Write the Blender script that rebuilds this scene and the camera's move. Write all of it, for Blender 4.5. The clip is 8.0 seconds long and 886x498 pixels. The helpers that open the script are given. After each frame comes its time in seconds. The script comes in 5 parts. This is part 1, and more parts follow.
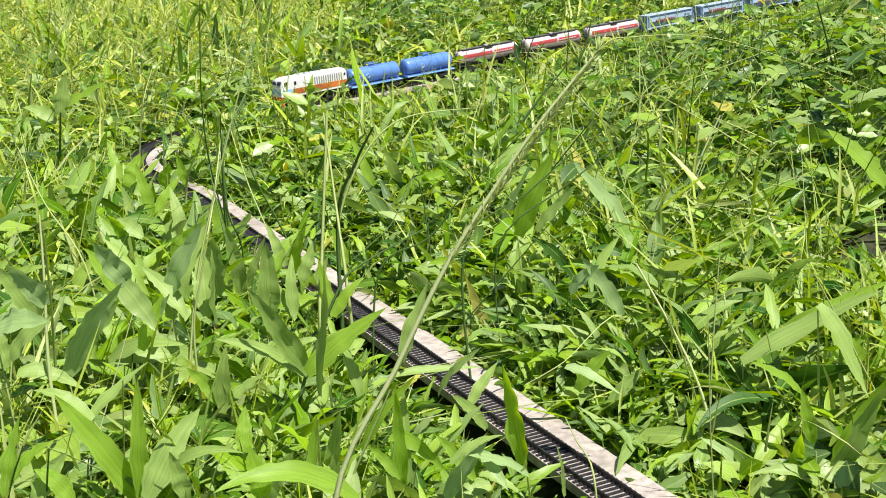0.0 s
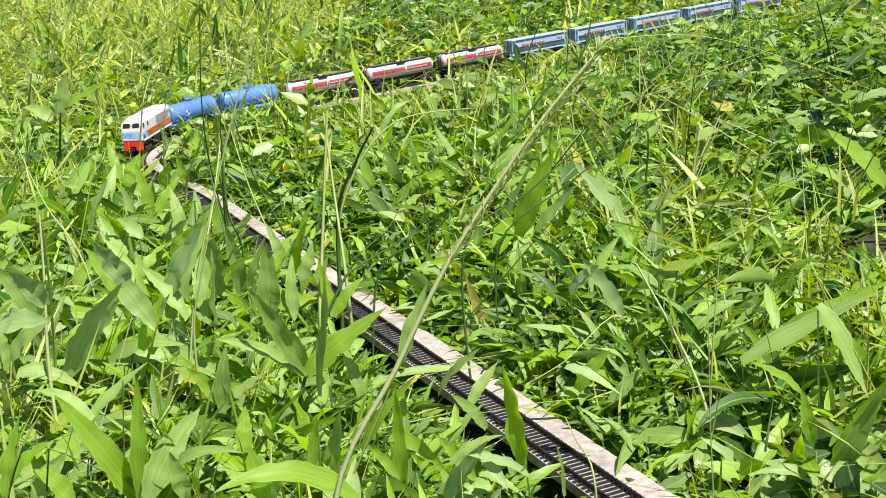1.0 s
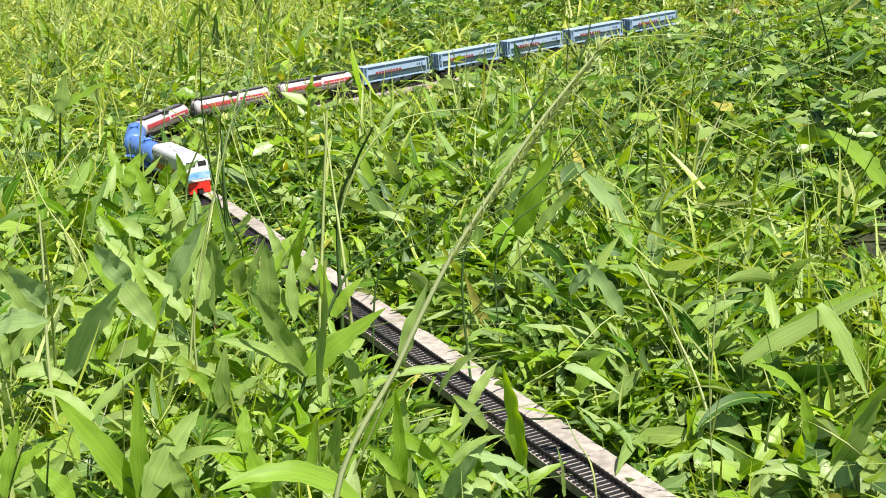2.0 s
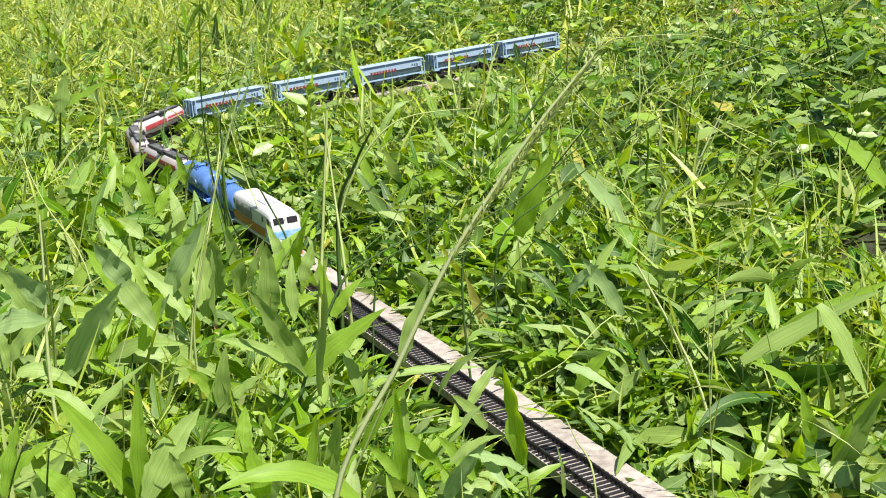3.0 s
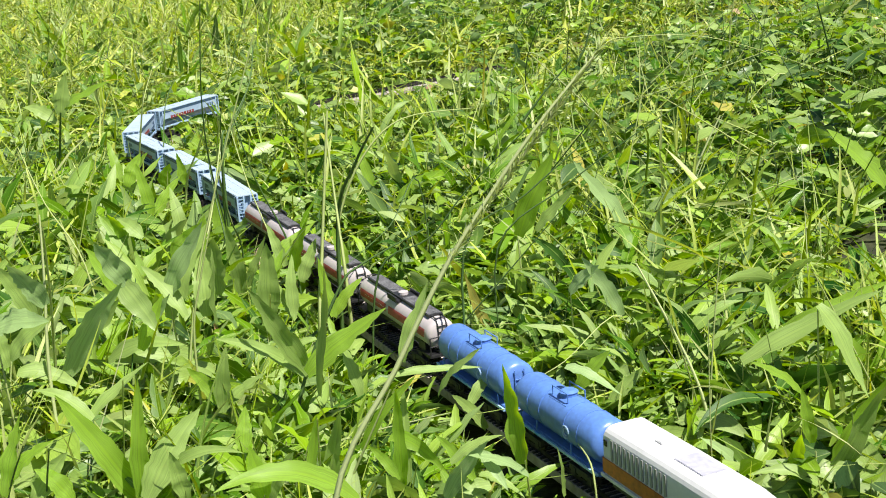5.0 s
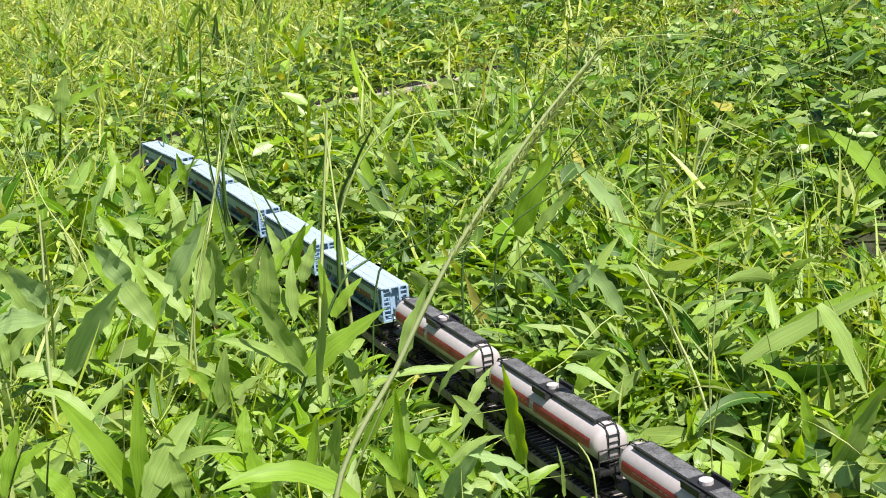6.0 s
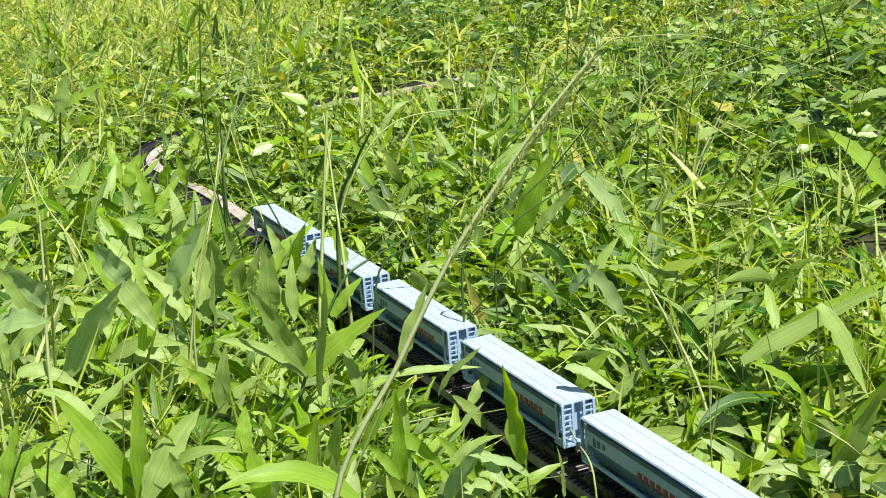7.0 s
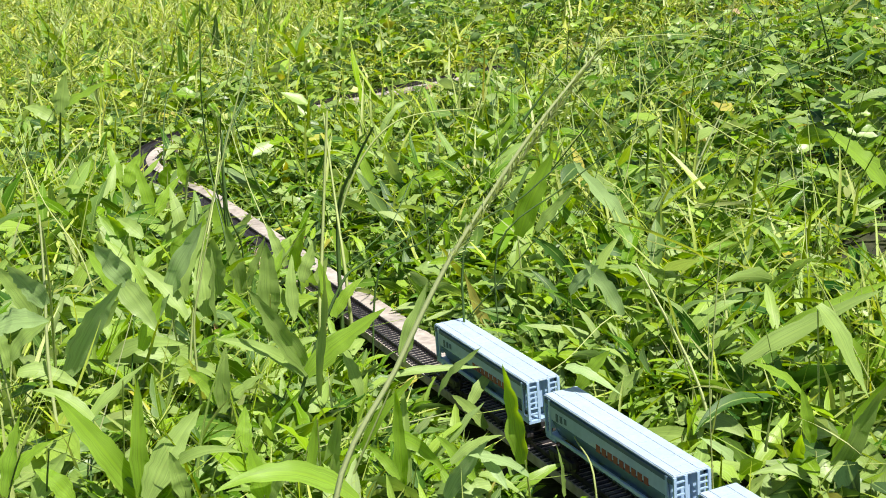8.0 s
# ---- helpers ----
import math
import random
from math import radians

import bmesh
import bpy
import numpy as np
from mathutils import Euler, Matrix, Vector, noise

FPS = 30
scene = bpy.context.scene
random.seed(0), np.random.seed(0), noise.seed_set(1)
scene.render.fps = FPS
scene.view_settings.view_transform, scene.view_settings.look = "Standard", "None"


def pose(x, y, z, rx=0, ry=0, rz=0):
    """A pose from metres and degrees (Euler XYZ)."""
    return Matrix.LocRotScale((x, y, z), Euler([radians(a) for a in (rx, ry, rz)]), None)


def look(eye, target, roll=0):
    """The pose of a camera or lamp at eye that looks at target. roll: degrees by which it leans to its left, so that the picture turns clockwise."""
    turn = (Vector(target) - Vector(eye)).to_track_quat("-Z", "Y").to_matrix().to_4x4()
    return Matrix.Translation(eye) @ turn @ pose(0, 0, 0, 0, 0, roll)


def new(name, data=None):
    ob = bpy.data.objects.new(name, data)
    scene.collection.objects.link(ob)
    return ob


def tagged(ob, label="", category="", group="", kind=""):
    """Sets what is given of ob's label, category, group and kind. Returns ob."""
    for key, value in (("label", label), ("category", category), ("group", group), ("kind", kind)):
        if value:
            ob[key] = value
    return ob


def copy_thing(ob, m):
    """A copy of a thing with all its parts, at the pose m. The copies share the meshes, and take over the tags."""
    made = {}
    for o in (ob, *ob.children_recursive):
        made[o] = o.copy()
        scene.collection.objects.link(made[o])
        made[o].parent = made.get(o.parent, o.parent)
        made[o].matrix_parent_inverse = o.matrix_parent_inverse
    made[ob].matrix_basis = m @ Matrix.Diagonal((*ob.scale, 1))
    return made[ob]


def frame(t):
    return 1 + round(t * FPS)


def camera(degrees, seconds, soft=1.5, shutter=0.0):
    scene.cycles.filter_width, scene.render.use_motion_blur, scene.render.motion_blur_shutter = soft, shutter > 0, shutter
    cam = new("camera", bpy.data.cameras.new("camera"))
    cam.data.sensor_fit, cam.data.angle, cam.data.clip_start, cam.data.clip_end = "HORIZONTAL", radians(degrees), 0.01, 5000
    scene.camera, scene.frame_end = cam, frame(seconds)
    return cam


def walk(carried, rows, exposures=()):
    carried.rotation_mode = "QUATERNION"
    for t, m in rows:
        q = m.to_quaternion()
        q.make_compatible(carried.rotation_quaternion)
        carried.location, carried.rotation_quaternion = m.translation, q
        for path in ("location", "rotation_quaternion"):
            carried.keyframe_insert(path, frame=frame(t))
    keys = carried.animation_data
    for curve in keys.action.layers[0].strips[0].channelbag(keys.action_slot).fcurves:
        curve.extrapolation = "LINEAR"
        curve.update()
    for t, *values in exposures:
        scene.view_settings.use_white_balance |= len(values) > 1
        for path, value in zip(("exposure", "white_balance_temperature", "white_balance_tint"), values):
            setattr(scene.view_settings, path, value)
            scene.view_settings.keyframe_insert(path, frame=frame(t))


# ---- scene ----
cam = camera(35.5, 8.0, 1.0)
EYE = (0.0, 0.0, 0.425)
STAND = look(EYE, (0.0, 0.9641, 0.425 - 0.2656), -4.31)
walk(cam, [(0.0, STAND), (8.0, STAND)], [(0.0, 0.84), (8.0, 0.84)])

# ---- daylight ----
SUN_FROM = Vector((0.50, -0.55, 1.35)).normalized()
world = bpy.data.worlds.new("sky")
scene.world = world
world.use_nodes = True
wn, wl = world.node_tree.nodes, world.node_tree.links
sky = wn.new("ShaderNodeTexSky")
sky.sky_type = "NISHITA"
sky.sun_disc = False
sky.sun_elevation = math.asin(SUN_FROM.z)
sky.sun_rotation = math.atan2(SUN_FROM.x, SUN_FROM.y)
wl.new(sky.outputs["Color"], wn["Background"].inputs["Color"])
wn["Background"].inputs["Strength"].default_value = 0.054
sun_data = bpy.data.lights.new("sun", "SUN")
sun_data.energy, sun_data.angle, sun_data.color = 5.0, radians(0.6), (1.0, 0.95, 0.86)
sun = new("sun", sun_data)
sun.matrix_world = look(SUN_FROM * 20, (0, 0, 0))


# ---- materials ----
def material(name):
    m = bpy.data.materials.new(name)
    m.use_nodes = True
    return m, m.node_tree.nodes, m.node_tree.links, m.node_tree.nodes["Principled BSDF"]


def ramp(nodes, stops):
    r = nodes.new("ShaderNodeValToRGB")
    while len(r.color_ramp.elements) < len(stops):
        r.color_ramp.elements.new(0.5)
    for e, (p, c) in zip(r.color_ramp.elements, stops):
        e.position, e.color = p, (*c, 1)
    return r


def leaf_material(name, dark, mid, light, gloss=0.5, through_light=0.29, dry=(0.42, 0.38, 0.10)):
    """Leaf blade: tone and greyness by leaf, paler midrib, lengthwise fibres, fine specks, light shining through."""
    m, n, l, b = material(name)
    geo = n.new("ShaderNodeNewGeometry")
    pale = (light[0] * 1.02, light[1] * 0.98, light[2] * 1.3)
    tone = ramp(n, [(0.0, dark), (0.34, mid), (0.66, light), (0.82, pale), (0.955, mid), (0.985, light), (0.998, dry)])
    l.new(geo.outputs["Random Per Island"], tone.inputs["Fac"])
    second = n.new("ShaderNodeTexWhiteNoise"); second.noise_dimensions = "1D"
    l.new(geo.outputs["Random Per Island"], second.inputs["W"])
    uv = n.new("ShaderNodeUVMap")
    uv.uv_map = "leaf"
    sep = n.new("ShaderNodeSeparateXYZ")
    l.new(uv.outputs["UV"], sep.inputs[0])
    # midrib
    off = n.new("ShaderNodeMath"); off.operation = "SUBTRACT"; off.inputs[1].default_value = 0.5
    l.new(sep.outputs["X"], off.inputs[0])
    ab = n.new("ShaderNodeMath"); ab.operation = "ABSOLUTE"
    l.new(off.outputs[0], ab.inputs[0])
    rib = n.new("ShaderNodeMapRange")
    rib.inputs["From Min"].default_value, rib.inputs["From Max"].default_value = 0.015, 0.06
    rib.inputs["To Min"].default_value, rib.inputs["To Max"].default_value = 0.5, 0.0
    l.new(ab.outputs[0], rib.inputs["Value"])
    # fibres along the blade
    along_leaf = n.new("ShaderNodeCombineXYZ")
    fx = n.new("ShaderNodeMath"); fx.operation = "MULTIPLY"; fx.inputs[1].default_value = 26
    fy = n.new("ShaderNodeMath"); fy.operation = "MULTIPLY"; fy.inputs[1].default_value = 2.2
    fz = n.new("ShaderNodeMath"); fz.operation = "MULTIPLY"; fz.inputs[1].default_value = 300
    l.new(sep.outputs["X"], fx.inputs[0]); l.new(sep.outputs["Y"], fy.inputs[0])
    l.new(geo.outputs["Random Per Island"], fz.inputs[0])
    for k, q in enumerate((fx, fy, fz)):
        l.new(q.outputs[0], along_leaf.inputs[k])
    fibre = n.new("ShaderNodeTexNoise")
    fibre.inputs["Scale"].default_value, fibre.inputs["Detail"].default_value = 1.0, 4
    l.new(along_leaf.outputs[0], fibre.inputs["Vector"])
    val = n.new("ShaderNodeMapRange")
    val.inputs["From Min"].default_value, val.inputs["From Max"].default_value = 0.3, 0.7
    val.inputs["To Min"].default_value, val.inputs["To Max"].default_value = 0.80, 1.15
    l.new(fibre.outputs["Fac"], val.inputs["Value"])
    grey = n.new("ShaderNodeMapRange")
    grey.inputs["To Min"].default_value, grey.inputs["To Max"].default_value = 0.84, 1.30
    l.new(second.outputs["Value"], grey.inputs["Value"])
    hsv = n.new("ShaderNodeHueSaturation")
    l.new(val.outputs[0], hsv.inputs["Value"])
    l.new(grey.outputs[0], hsv.inputs["Saturation"])
    l.new(tone.outputs["Color"], hsv.inputs["Color"])
    # small pale and brown specks
    co = n.new("ShaderNodeTexCoord")
    no = n.new("ShaderNodeTexNoise")
    no.inputs["Scale"].default_value, no.inputs["Detail"].default_value = 420, 3
    l.new(co.outputs["Object"], no.inputs["Vector"])
    speck = n.new("ShaderNodeMapRange")
    speck.inputs["From Min"].default_value, speck.inputs["From Max"].default_value = 0.66, 0.74
    speck.inputs["To Min"].default_value, speck.inputs["To Max"].default_value = 0.0, 0.3
    l.new(no.outputs["Fac"], speck.inputs["Value"])
    spotted = n.new("ShaderNodeMix"); spotted.data_type = "RGBA"
    l.new(speck.outputs[0], spotted.inputs["Factor"])
    l.new(hsv.outputs["Color"], spotted.inputs[6])
    spotted.inputs[7].default_value = (0.30, 0.34, 0.08, 1)
    mix = n.new("ShaderNodeMix"); mix.data_type = "RGBA"
    l.new(rib.outputs[0], mix.inputs["Factor"])
    l.new(spotted.outputs[2], mix.inputs[6])
    mix.inputs[7].default_value = (light[0] * 1.25, light[1] * 1.2, light[2] * 1.4, 1)
    l.new(mix.outputs[2], b.inputs["Base Color"])
    b.inputs["Roughness"].default_value = gloss
    b.inputs["Specular IOR Level"].default_value = 0.36
    bump = n.new("ShaderNodeBump")
    bump.inputs["Strength"].default_value, bump.inputs["Distance"].default_value = 0.22, 0.0006
    l.new(fibre.outputs["Fac"], bump.inputs["Height"])
    l.new(bump.outputs[0], b.inputs["Normal"])
    tr = n.new("ShaderNodeBsdfTranslucent")
    tint = n.new("ShaderNodeHueSaturation")
    tint.inputs["Hue"].default_value, tint.inputs["Saturation"].default_value, tint.inputs["Value"].default_value = 0.485, 1.2, 1.9
    l.new(mix.outputs[2], tint.inputs["Color"])
    l.new(tint.outputs["Color"], tr.inputs["Color"])
    ms = n.new("ShaderNodeMixShader")
    ms.inputs[0].default_value = through_light
    l.new(b.outputs[0], ms.inputs[1])
    l.new(tr.outputs[0], ms.inputs[2])
    l.new(ms.outputs[0], n["Material Output"].inputs["Surface"])
    return m


def rough_material(name, a, c, scale, rough=0.8, bump=0.3, detail=6.0, dist=0.002, metal=0.0, stretch=None):
    """Two tones mixed by noise at two scales, with relief."""
    m, n, l, b = material(name)
    co = n.new("ShaderNodeTexCoord")
    src = co.outputs["Object"]
    if stretch:
        mp = n.new("ShaderNodeMapping")
        mp.inputs["Scale"].default_value = stretch
        l.new(src, mp.inputs["Vector"])
        src = mp.outputs[0]
    no = n.new("ShaderNodeTexNoise")
    no.inputs["Scale"].default_value, no.inputs["Detail"].default_value = scale, detail
    l.new(src, no.inputs["Vector"])
    big = n.new("ShaderNodeTexNoise")
    big.inputs["Scale"].default_value, big.inputs["Detail"].default_value = scale * 0.13, 2
    l.new(src, big.inputs["Vector"])
    add = n.new("ShaderNodeMath"); add.operation = "ADD"
    l.new(no.outputs["Fac"], add.inputs[0]); l.new(big.outputs["Fac"], add.inputs[1])
    half = n.new("ShaderNodeMath"); half.operation = "MULTIPLY"; half.inputs[1].default_value = 0.5
    l.new(add.outputs[0], half.inputs[0])
    r = ramp(n, [(0.36, a), (0.64, c)])
    l.new(half.outputs[0], r.inputs["Fac"])
    l.new(r.outputs["Color"], b.inputs["Base Color"])
    b.inputs["Roughness"].default_value, b.inputs["Metallic"].default_value = rough, metal
    bp = n.new("ShaderNodeBump")
    bp.inputs["Strength"].default_value, bp.inputs["Distance"].default_value = bump, dist
    l.new(no.outputs["Fac"], bp.inputs["Height"])
    l.new(bp.outputs[0], b.inputs["Normal"])
    return m


def paint(name, col, rough=0.35, wear=0.12):
    """Model paint: slight mottling and dust."""
    c2 = tuple(min(1, v * (1 - wear) + 0.03 * wear) for v in col)
    return rough_material(name, c2, col, 260, rough, 0.06, 4.0, 0.0003)


# Mossy soil toned nearly black: shade between plants is put into the colour.
M_SOIL = rough_material("shade_dark_mossy_soil", (0.009, 0.009, 0.004), (0.042, 0.048, 0.015), 60, 0.95, 0.9, 8, 0.01)
M_BROAD = leaf_material("broad_grass_leaf", (0.036, 0.100, 0.014), (0.14, 0.252, 0.036), (0.275, 0.395, 0.085))
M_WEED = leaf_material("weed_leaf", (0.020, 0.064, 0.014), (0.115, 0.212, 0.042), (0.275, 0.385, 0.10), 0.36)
M_FINE = leaf_material("fine_grass_leaf", (0.12, 0.20, 0.025), (0.27, 0.36, 0.06), (0.40, 0.47, 0.13), 0.45)
M_DARK = leaf_material("dark_stem", (0.025, 0.065, 0.01), (0.045, 0.10, 0.015), (0.07, 0.14, 0.03), 0.5, 0.1)
# Yellower weed leaf for far plants, with bright sunlight put into the colour.
M_FAR = leaf_material("sun_brightened_weed_leaf", (0.055, 0.115, 0.018), (0.25, 0.335, 0.055), (0.45, 0.50, 0.14), 0.4)
M_LIME = leaf_material("lime_grass_leaf", (0.15, 0.31, 0.015), (0.21, 0.38, 0.02), (0.27, 0.44, 0.03), 0.45, 0.5)
M_PALE = leaf_material("pale_grass_leaf", (0.17, 0.29, 0.085), (0.23, 0.36, 0.11), (0.29, 0.42, 0.15), 0.5, 0.3, (0.25, 0.38, 0.12))
M_SEED = leaf_material("pale_seed_stalk", (0.38, 0.47, 0.16), (0.42, 0.50, 0.20), (0.52, 0.58, 0.27), 0.7, 0.2, (0.30, 0.2, 0.15))
M_STALK = leaf_material("pale_stalk", (0.18, 0.28, 0.05), (0.30, 0.40, 0.10), (0.42, 0.48, 0.18), 0.6, 0.25)
M_DRY = leaf_material("dry_leaf", (0.14, 0.07, 0.03), (0.25, 0.14, 0.06), (0.38, 0.26, 0.14), 0.7, 0.2)
M_PLANK = rough_material("weathered_board", (0.22, 0.19, 0.17), (0.46, 0.41, 0.37), 140, 0.85, 0.5, 8, 0.0015)
M_CHIP = rough_material("pale_wood", (0.5, 0.36, 0.26), (0.72, 0.55, 0.42), 80, 0.8, 0.3)
M_SLEEPER = rough_material("black_plastic", (0.012, 0.011, 0.014), (0.03, 0.028, 0.032), 200, 0.5, 0.2)
M_RAIL = rough_material("dark_rail_metal", (0.03, 0.026, 0.026), (0.10, 0.09, 0.09), 150, 0.4, 0.1, 4, 0.0005, 0.8)
M_WHITE = paint("white_paint", (0.64, 0.64, 0.65), 0.4)
M_GREY = paint("grey_roof_panel", (0.44, 0.44, 0.52), 0.5, 0.3)
M_GRILLE = paint("dark_grille", (0.24, 0.25, 0.24), 0.5)
M_GRATE = rough_material("grey_grating", (0.035, 0.035, 0.04), (0.17, 0.17, 0.18), 700, 0.75, 0.5, 5.0, 0.0006)
M_ORANGE = rough_material("worn_orange_paint", (0.26, 0.07, 0.02), (0.56, 0.16, 0.03), 300, 0.45, 0.06, 6.0, 0.0003)
M_BAND = rough_material("sky_blue_paint", (0.05, 0.28, 0.66), (0.40, 0.58, 0.76), 230, 0.45, 0.08, 6.0, 0.0003)
M_NAVY = paint("navy_paint", (0.02, 0.10, 0.27), 0.4)
M_RED = paint("red_paint", (0.75, 0.03, 0.02), 0.4)
M_BLACK = paint("black_parts", (0.018, 0.018, 0.02), 0.5)
M_GLASS = paint("dark_window", (0.02, 0.015, 0.015), 0.15)
M_BLUE = paint("tank_blue_paint", (0.11, 0.24, 0.64), 0.34, 0.3)
M_TANK = paint("tank_white_paint", (0.50, 0.45, 0.46), 0.35, 0.14)
M_STRIPE = rough_material("worn_red_stripe", (0.40, 0.07, 0.08), (0.32, 0.010, 0.02), 330, 0.45, 0.06, 6.0, 0.0003)
M_HOP = paint("pale_blue_paint", (0.33, 0.47, 0.66), 0.3, 0.12)
M_HOPROOF = paint("pale_blue_roof", (0.40, 0.50, 0.63), 0.45, 0.2)
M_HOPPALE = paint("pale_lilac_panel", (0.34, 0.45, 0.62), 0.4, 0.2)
# Lower side sheets: shade and grass reflection put into a darker grey-blue.
M_HOPSHADE = paint("shade_dark_side", (0.13, 0.21, 0.26), 0.14, 0.2)
M_LETTER = paint("dark_red_marks", (0.22, 0.03, 0.03), 0.5)
M_HOPDARK = paint("dark_blue_trim", (0.04, 0.08, 0.15), 0.4)


# ---- mesh helpers ----
def part(name, bm, mat, parent, label=""):
    me = bpy.data.meshes.new(name)
    bmesh.ops.recalc_face_normals(bm, faces=bm.faces)
    bm.to_mesh(me)
    bm.free()
    for m in (mat if isinstance(mat, (list, tuple)) else [mat]):
        me.materials.append(m)
    ob = new(name, me)
    ob.parent = parent
    if label:
        ob["label"] = label
    return ob


def smooth(ob):
    for p in ob.data.polygons:
        p.use_smooth = True
    return ob


def add_box(bm, x0, x1, y0, y1, z0, z1, bevel=0.0):
    vs = [bm.verts.new((x, y, z)) for x in (x0, x1) for y in (y0, y1) for z in (z0, z1)]
    fs = [bm.faces.new([vs[i] for i in q]) for q in ((0, 1, 3, 2), (4, 6, 7, 5), (0, 4, 5, 1), (2, 3, 7, 6), (0, 2, 6, 4), (1, 5, 7, 3))]
    if bevel:
        es = {e for f in fs for e in f.edges}
        bmesh.ops.bevel(bm, geom=list(es), offset=bevel, segments=2, affect="EDGES")
    return fs


def box(x0, x1, y0, y1, z0, z1, bevel=0.0):
    bm = bmesh.new()
    add_box(bm, x0, x1, y0, y1, z0, z1, bevel)
    return bm


def add_rod(bm, p, q, r, seg=8, r2=None):
    p, q = Vector(p), Vector(q)
    d = q - p
    m = Matrix.Translation((p + q) / 2) @ d.to_track_quat("Z", "Y").to_matrix().to_4x4()
    bmesh.ops.create_cone(bm, cap_ends=True, segments=seg, radius1=r, radius2=r if r2 is None else r2, depth=d.length, matrix=m)


def lathe_x(profile, seg=28, cy=0.0, cz=0.0):
    """Rings about the x axis from (x, radius) pairs."""
    bm = bmesh.new()
    rings = []
    for x, r in profile:
        rings.append([bm.verts.new((x, cy + r * math.sin(2 * math.pi * k / seg), cz + r * math.cos(2 * math.pi * k / seg))) for k in range(seg)])
    for a, b in zip(rings, rings[1:]):
        for k in range(seg):
            bm.faces.new((a[k], a[(k + 1) % seg], b[(k + 1) % seg], b[k]))
    bm.faces.new(rings[0]); bm.faces.new(rings[-1])
    return bm


# ---- the way of the track: far straight, bend, short straight, slight easing, near straight ----
A_FAR, A_MID, A_NEAR = radians(219.05), radians(-62.4), radians(-66.68)
R_BEND, R_EASE = 0.3533, 0.96
P_EASE_END = Vector((-0.3248, 1.8623))
LEN_EASE, LEN_MID = R_EASE * (A_MID - A_NEAR), 0.1993
LEN_BEND = R_BEND * (A_MID + 2 * math.pi - A_FAR)
RAIL_TOP, LIFT = 0.0046, 0.0028


def along(a):
    return Vector((math.cos(a), math.sin(a)))


def leftof(a):
    return Vector((-math.sin(a), math.cos(a)))


O_EASE = P_EASE_END - leftof(A_NEAR) * R_EASE
P_MID_END = O_EASE + leftof(A_MID) * R_EASE
P_BEND_END = P_MID_END - along(A_MID) * LEN_MID
O_BEND = P_BEND_END + leftof(A_MID) * R_BEND
P_BEND = O_BEND - leftof(A_FAR) * R_BEND


def way(s):
    """Place and heading on the track, s metres past the start of the bend."""
    if s < 0:
        return P_BEND + along(A_FAR) * s, A_FAR
    if s < LEN_BEND:
        a = A_FAR + s / R_BEND
        return O_BEND - leftof(a) * R_BEND, a
    s -= LEN_BEND
    if s < LEN_MID:
        return P_BEND_END + along(A_MID) * s, A_MID + 2 * math.pi
    s -= LEN_MID
    if s < LEN_EASE:
        a = A_MID - s / R_EASE
        return O_EASE + leftof(a) * R_EASE, a + 2 * math.pi
    return P_EASE_END + along(A_NEAR) * (s - LEN_EASE), A_NEAR + 2 * math.pi


S_FIRST, S_LAST = -3.3, 4.3
WAY = np.array([(*way(s)[0], way(s)[1], s) for s in np.arange(S_FIRST, S_LAST, 0.02)])


def strip(name, s0, s1, o0, o1, z0, z1, mat, parent, step=0.04):
    """A bar that follows the track between two offsets to the right of travel."""
    bm = bmesh.new()
    n = max(1, round((s1 - s0) / step))
    prev = None
    for i in range(n + 1):
        p, a = way(s0 + (s1 - s0) * i / n)
        ring = [bm.verts.new((*(p - leftof(a) * o), z)) for o, z in ((o0, z0), (o1, z0), (o1, z1), (o0, z1))]
        if prev:
            for k in range(4):
                bm.faces.new((prev[k], prev[(k + 1) % 4], ring[(k + 1) % 4], ring[k]))
        else:
            bm.faces.new(ring)
        prev = ring
    bm.faces.new(prev[::-1])
    return part(name, bm, mat, parent)


# ---- ground ----
def build_ground():
    bm = bmesh.new()
    xs = [-400, -40, -8] + [-4 + 0.2 * i for i in range(41)] + [8, 40, 400]
    ys = [-400, -40, -6] + [-1.6 + 0.2 * i for i in range(44)] + [12, 40, 400]
    vs = [[bm.verts.new((x, y, GROUND + (0.012 * noise.noise((x * 1.7, y * 1.7, 0.3)) if abs(x) < 5 and -2 < y < 8 else 0))) for y in ys] for x in xs]
    for i in range(len(xs) - 1):
        for j in range(len(ys) - 1):
            bm.faces.new((vs[i][j], vs[i + 1][j], vs[i + 1][j + 1], vs[i][j + 1]))
    g = part("ground", bm, M_SOIL, None)
    tagged(smooth(g), "soil under weeds and grass, coloured dark for shade between plants", "ground", kind="structure")


GROUND = -0.032
build_ground()


# ---- track on boards ----
def build_boards():
    cuts = [S_FIRST, -2.1, -0.95, 0.02, 0.26, 0.50, 1.02, 2.2, 3.3, S_LAST]
    for a, b in zip(cuts, cuts[1:]):
        board = new("wooden_board")
        board.location.z = LIFT
        tagged(board, "pale weathered wooden board carrying the toy track", "board", "boards under the track")
        strip("plank", a + 0.0015, b - 0.0015, -0.034, 0.0150, -0.0075, 0.0, M_PLANK, board)
        for s in (a + 0.06, b - 0.06):
            p, h = way(s)
            bm = box(-0.02, 0.02, -0.03, 0.03, GROUND - 0.015, -0.0077, 0.002)
            bm.transform(Matrix.Translation((*(p + leftof(h) * 0.008), 0)) @ Matrix.Rotation(h, 4, "Z"))
            part("support_block", bm, M_PLANK, board)


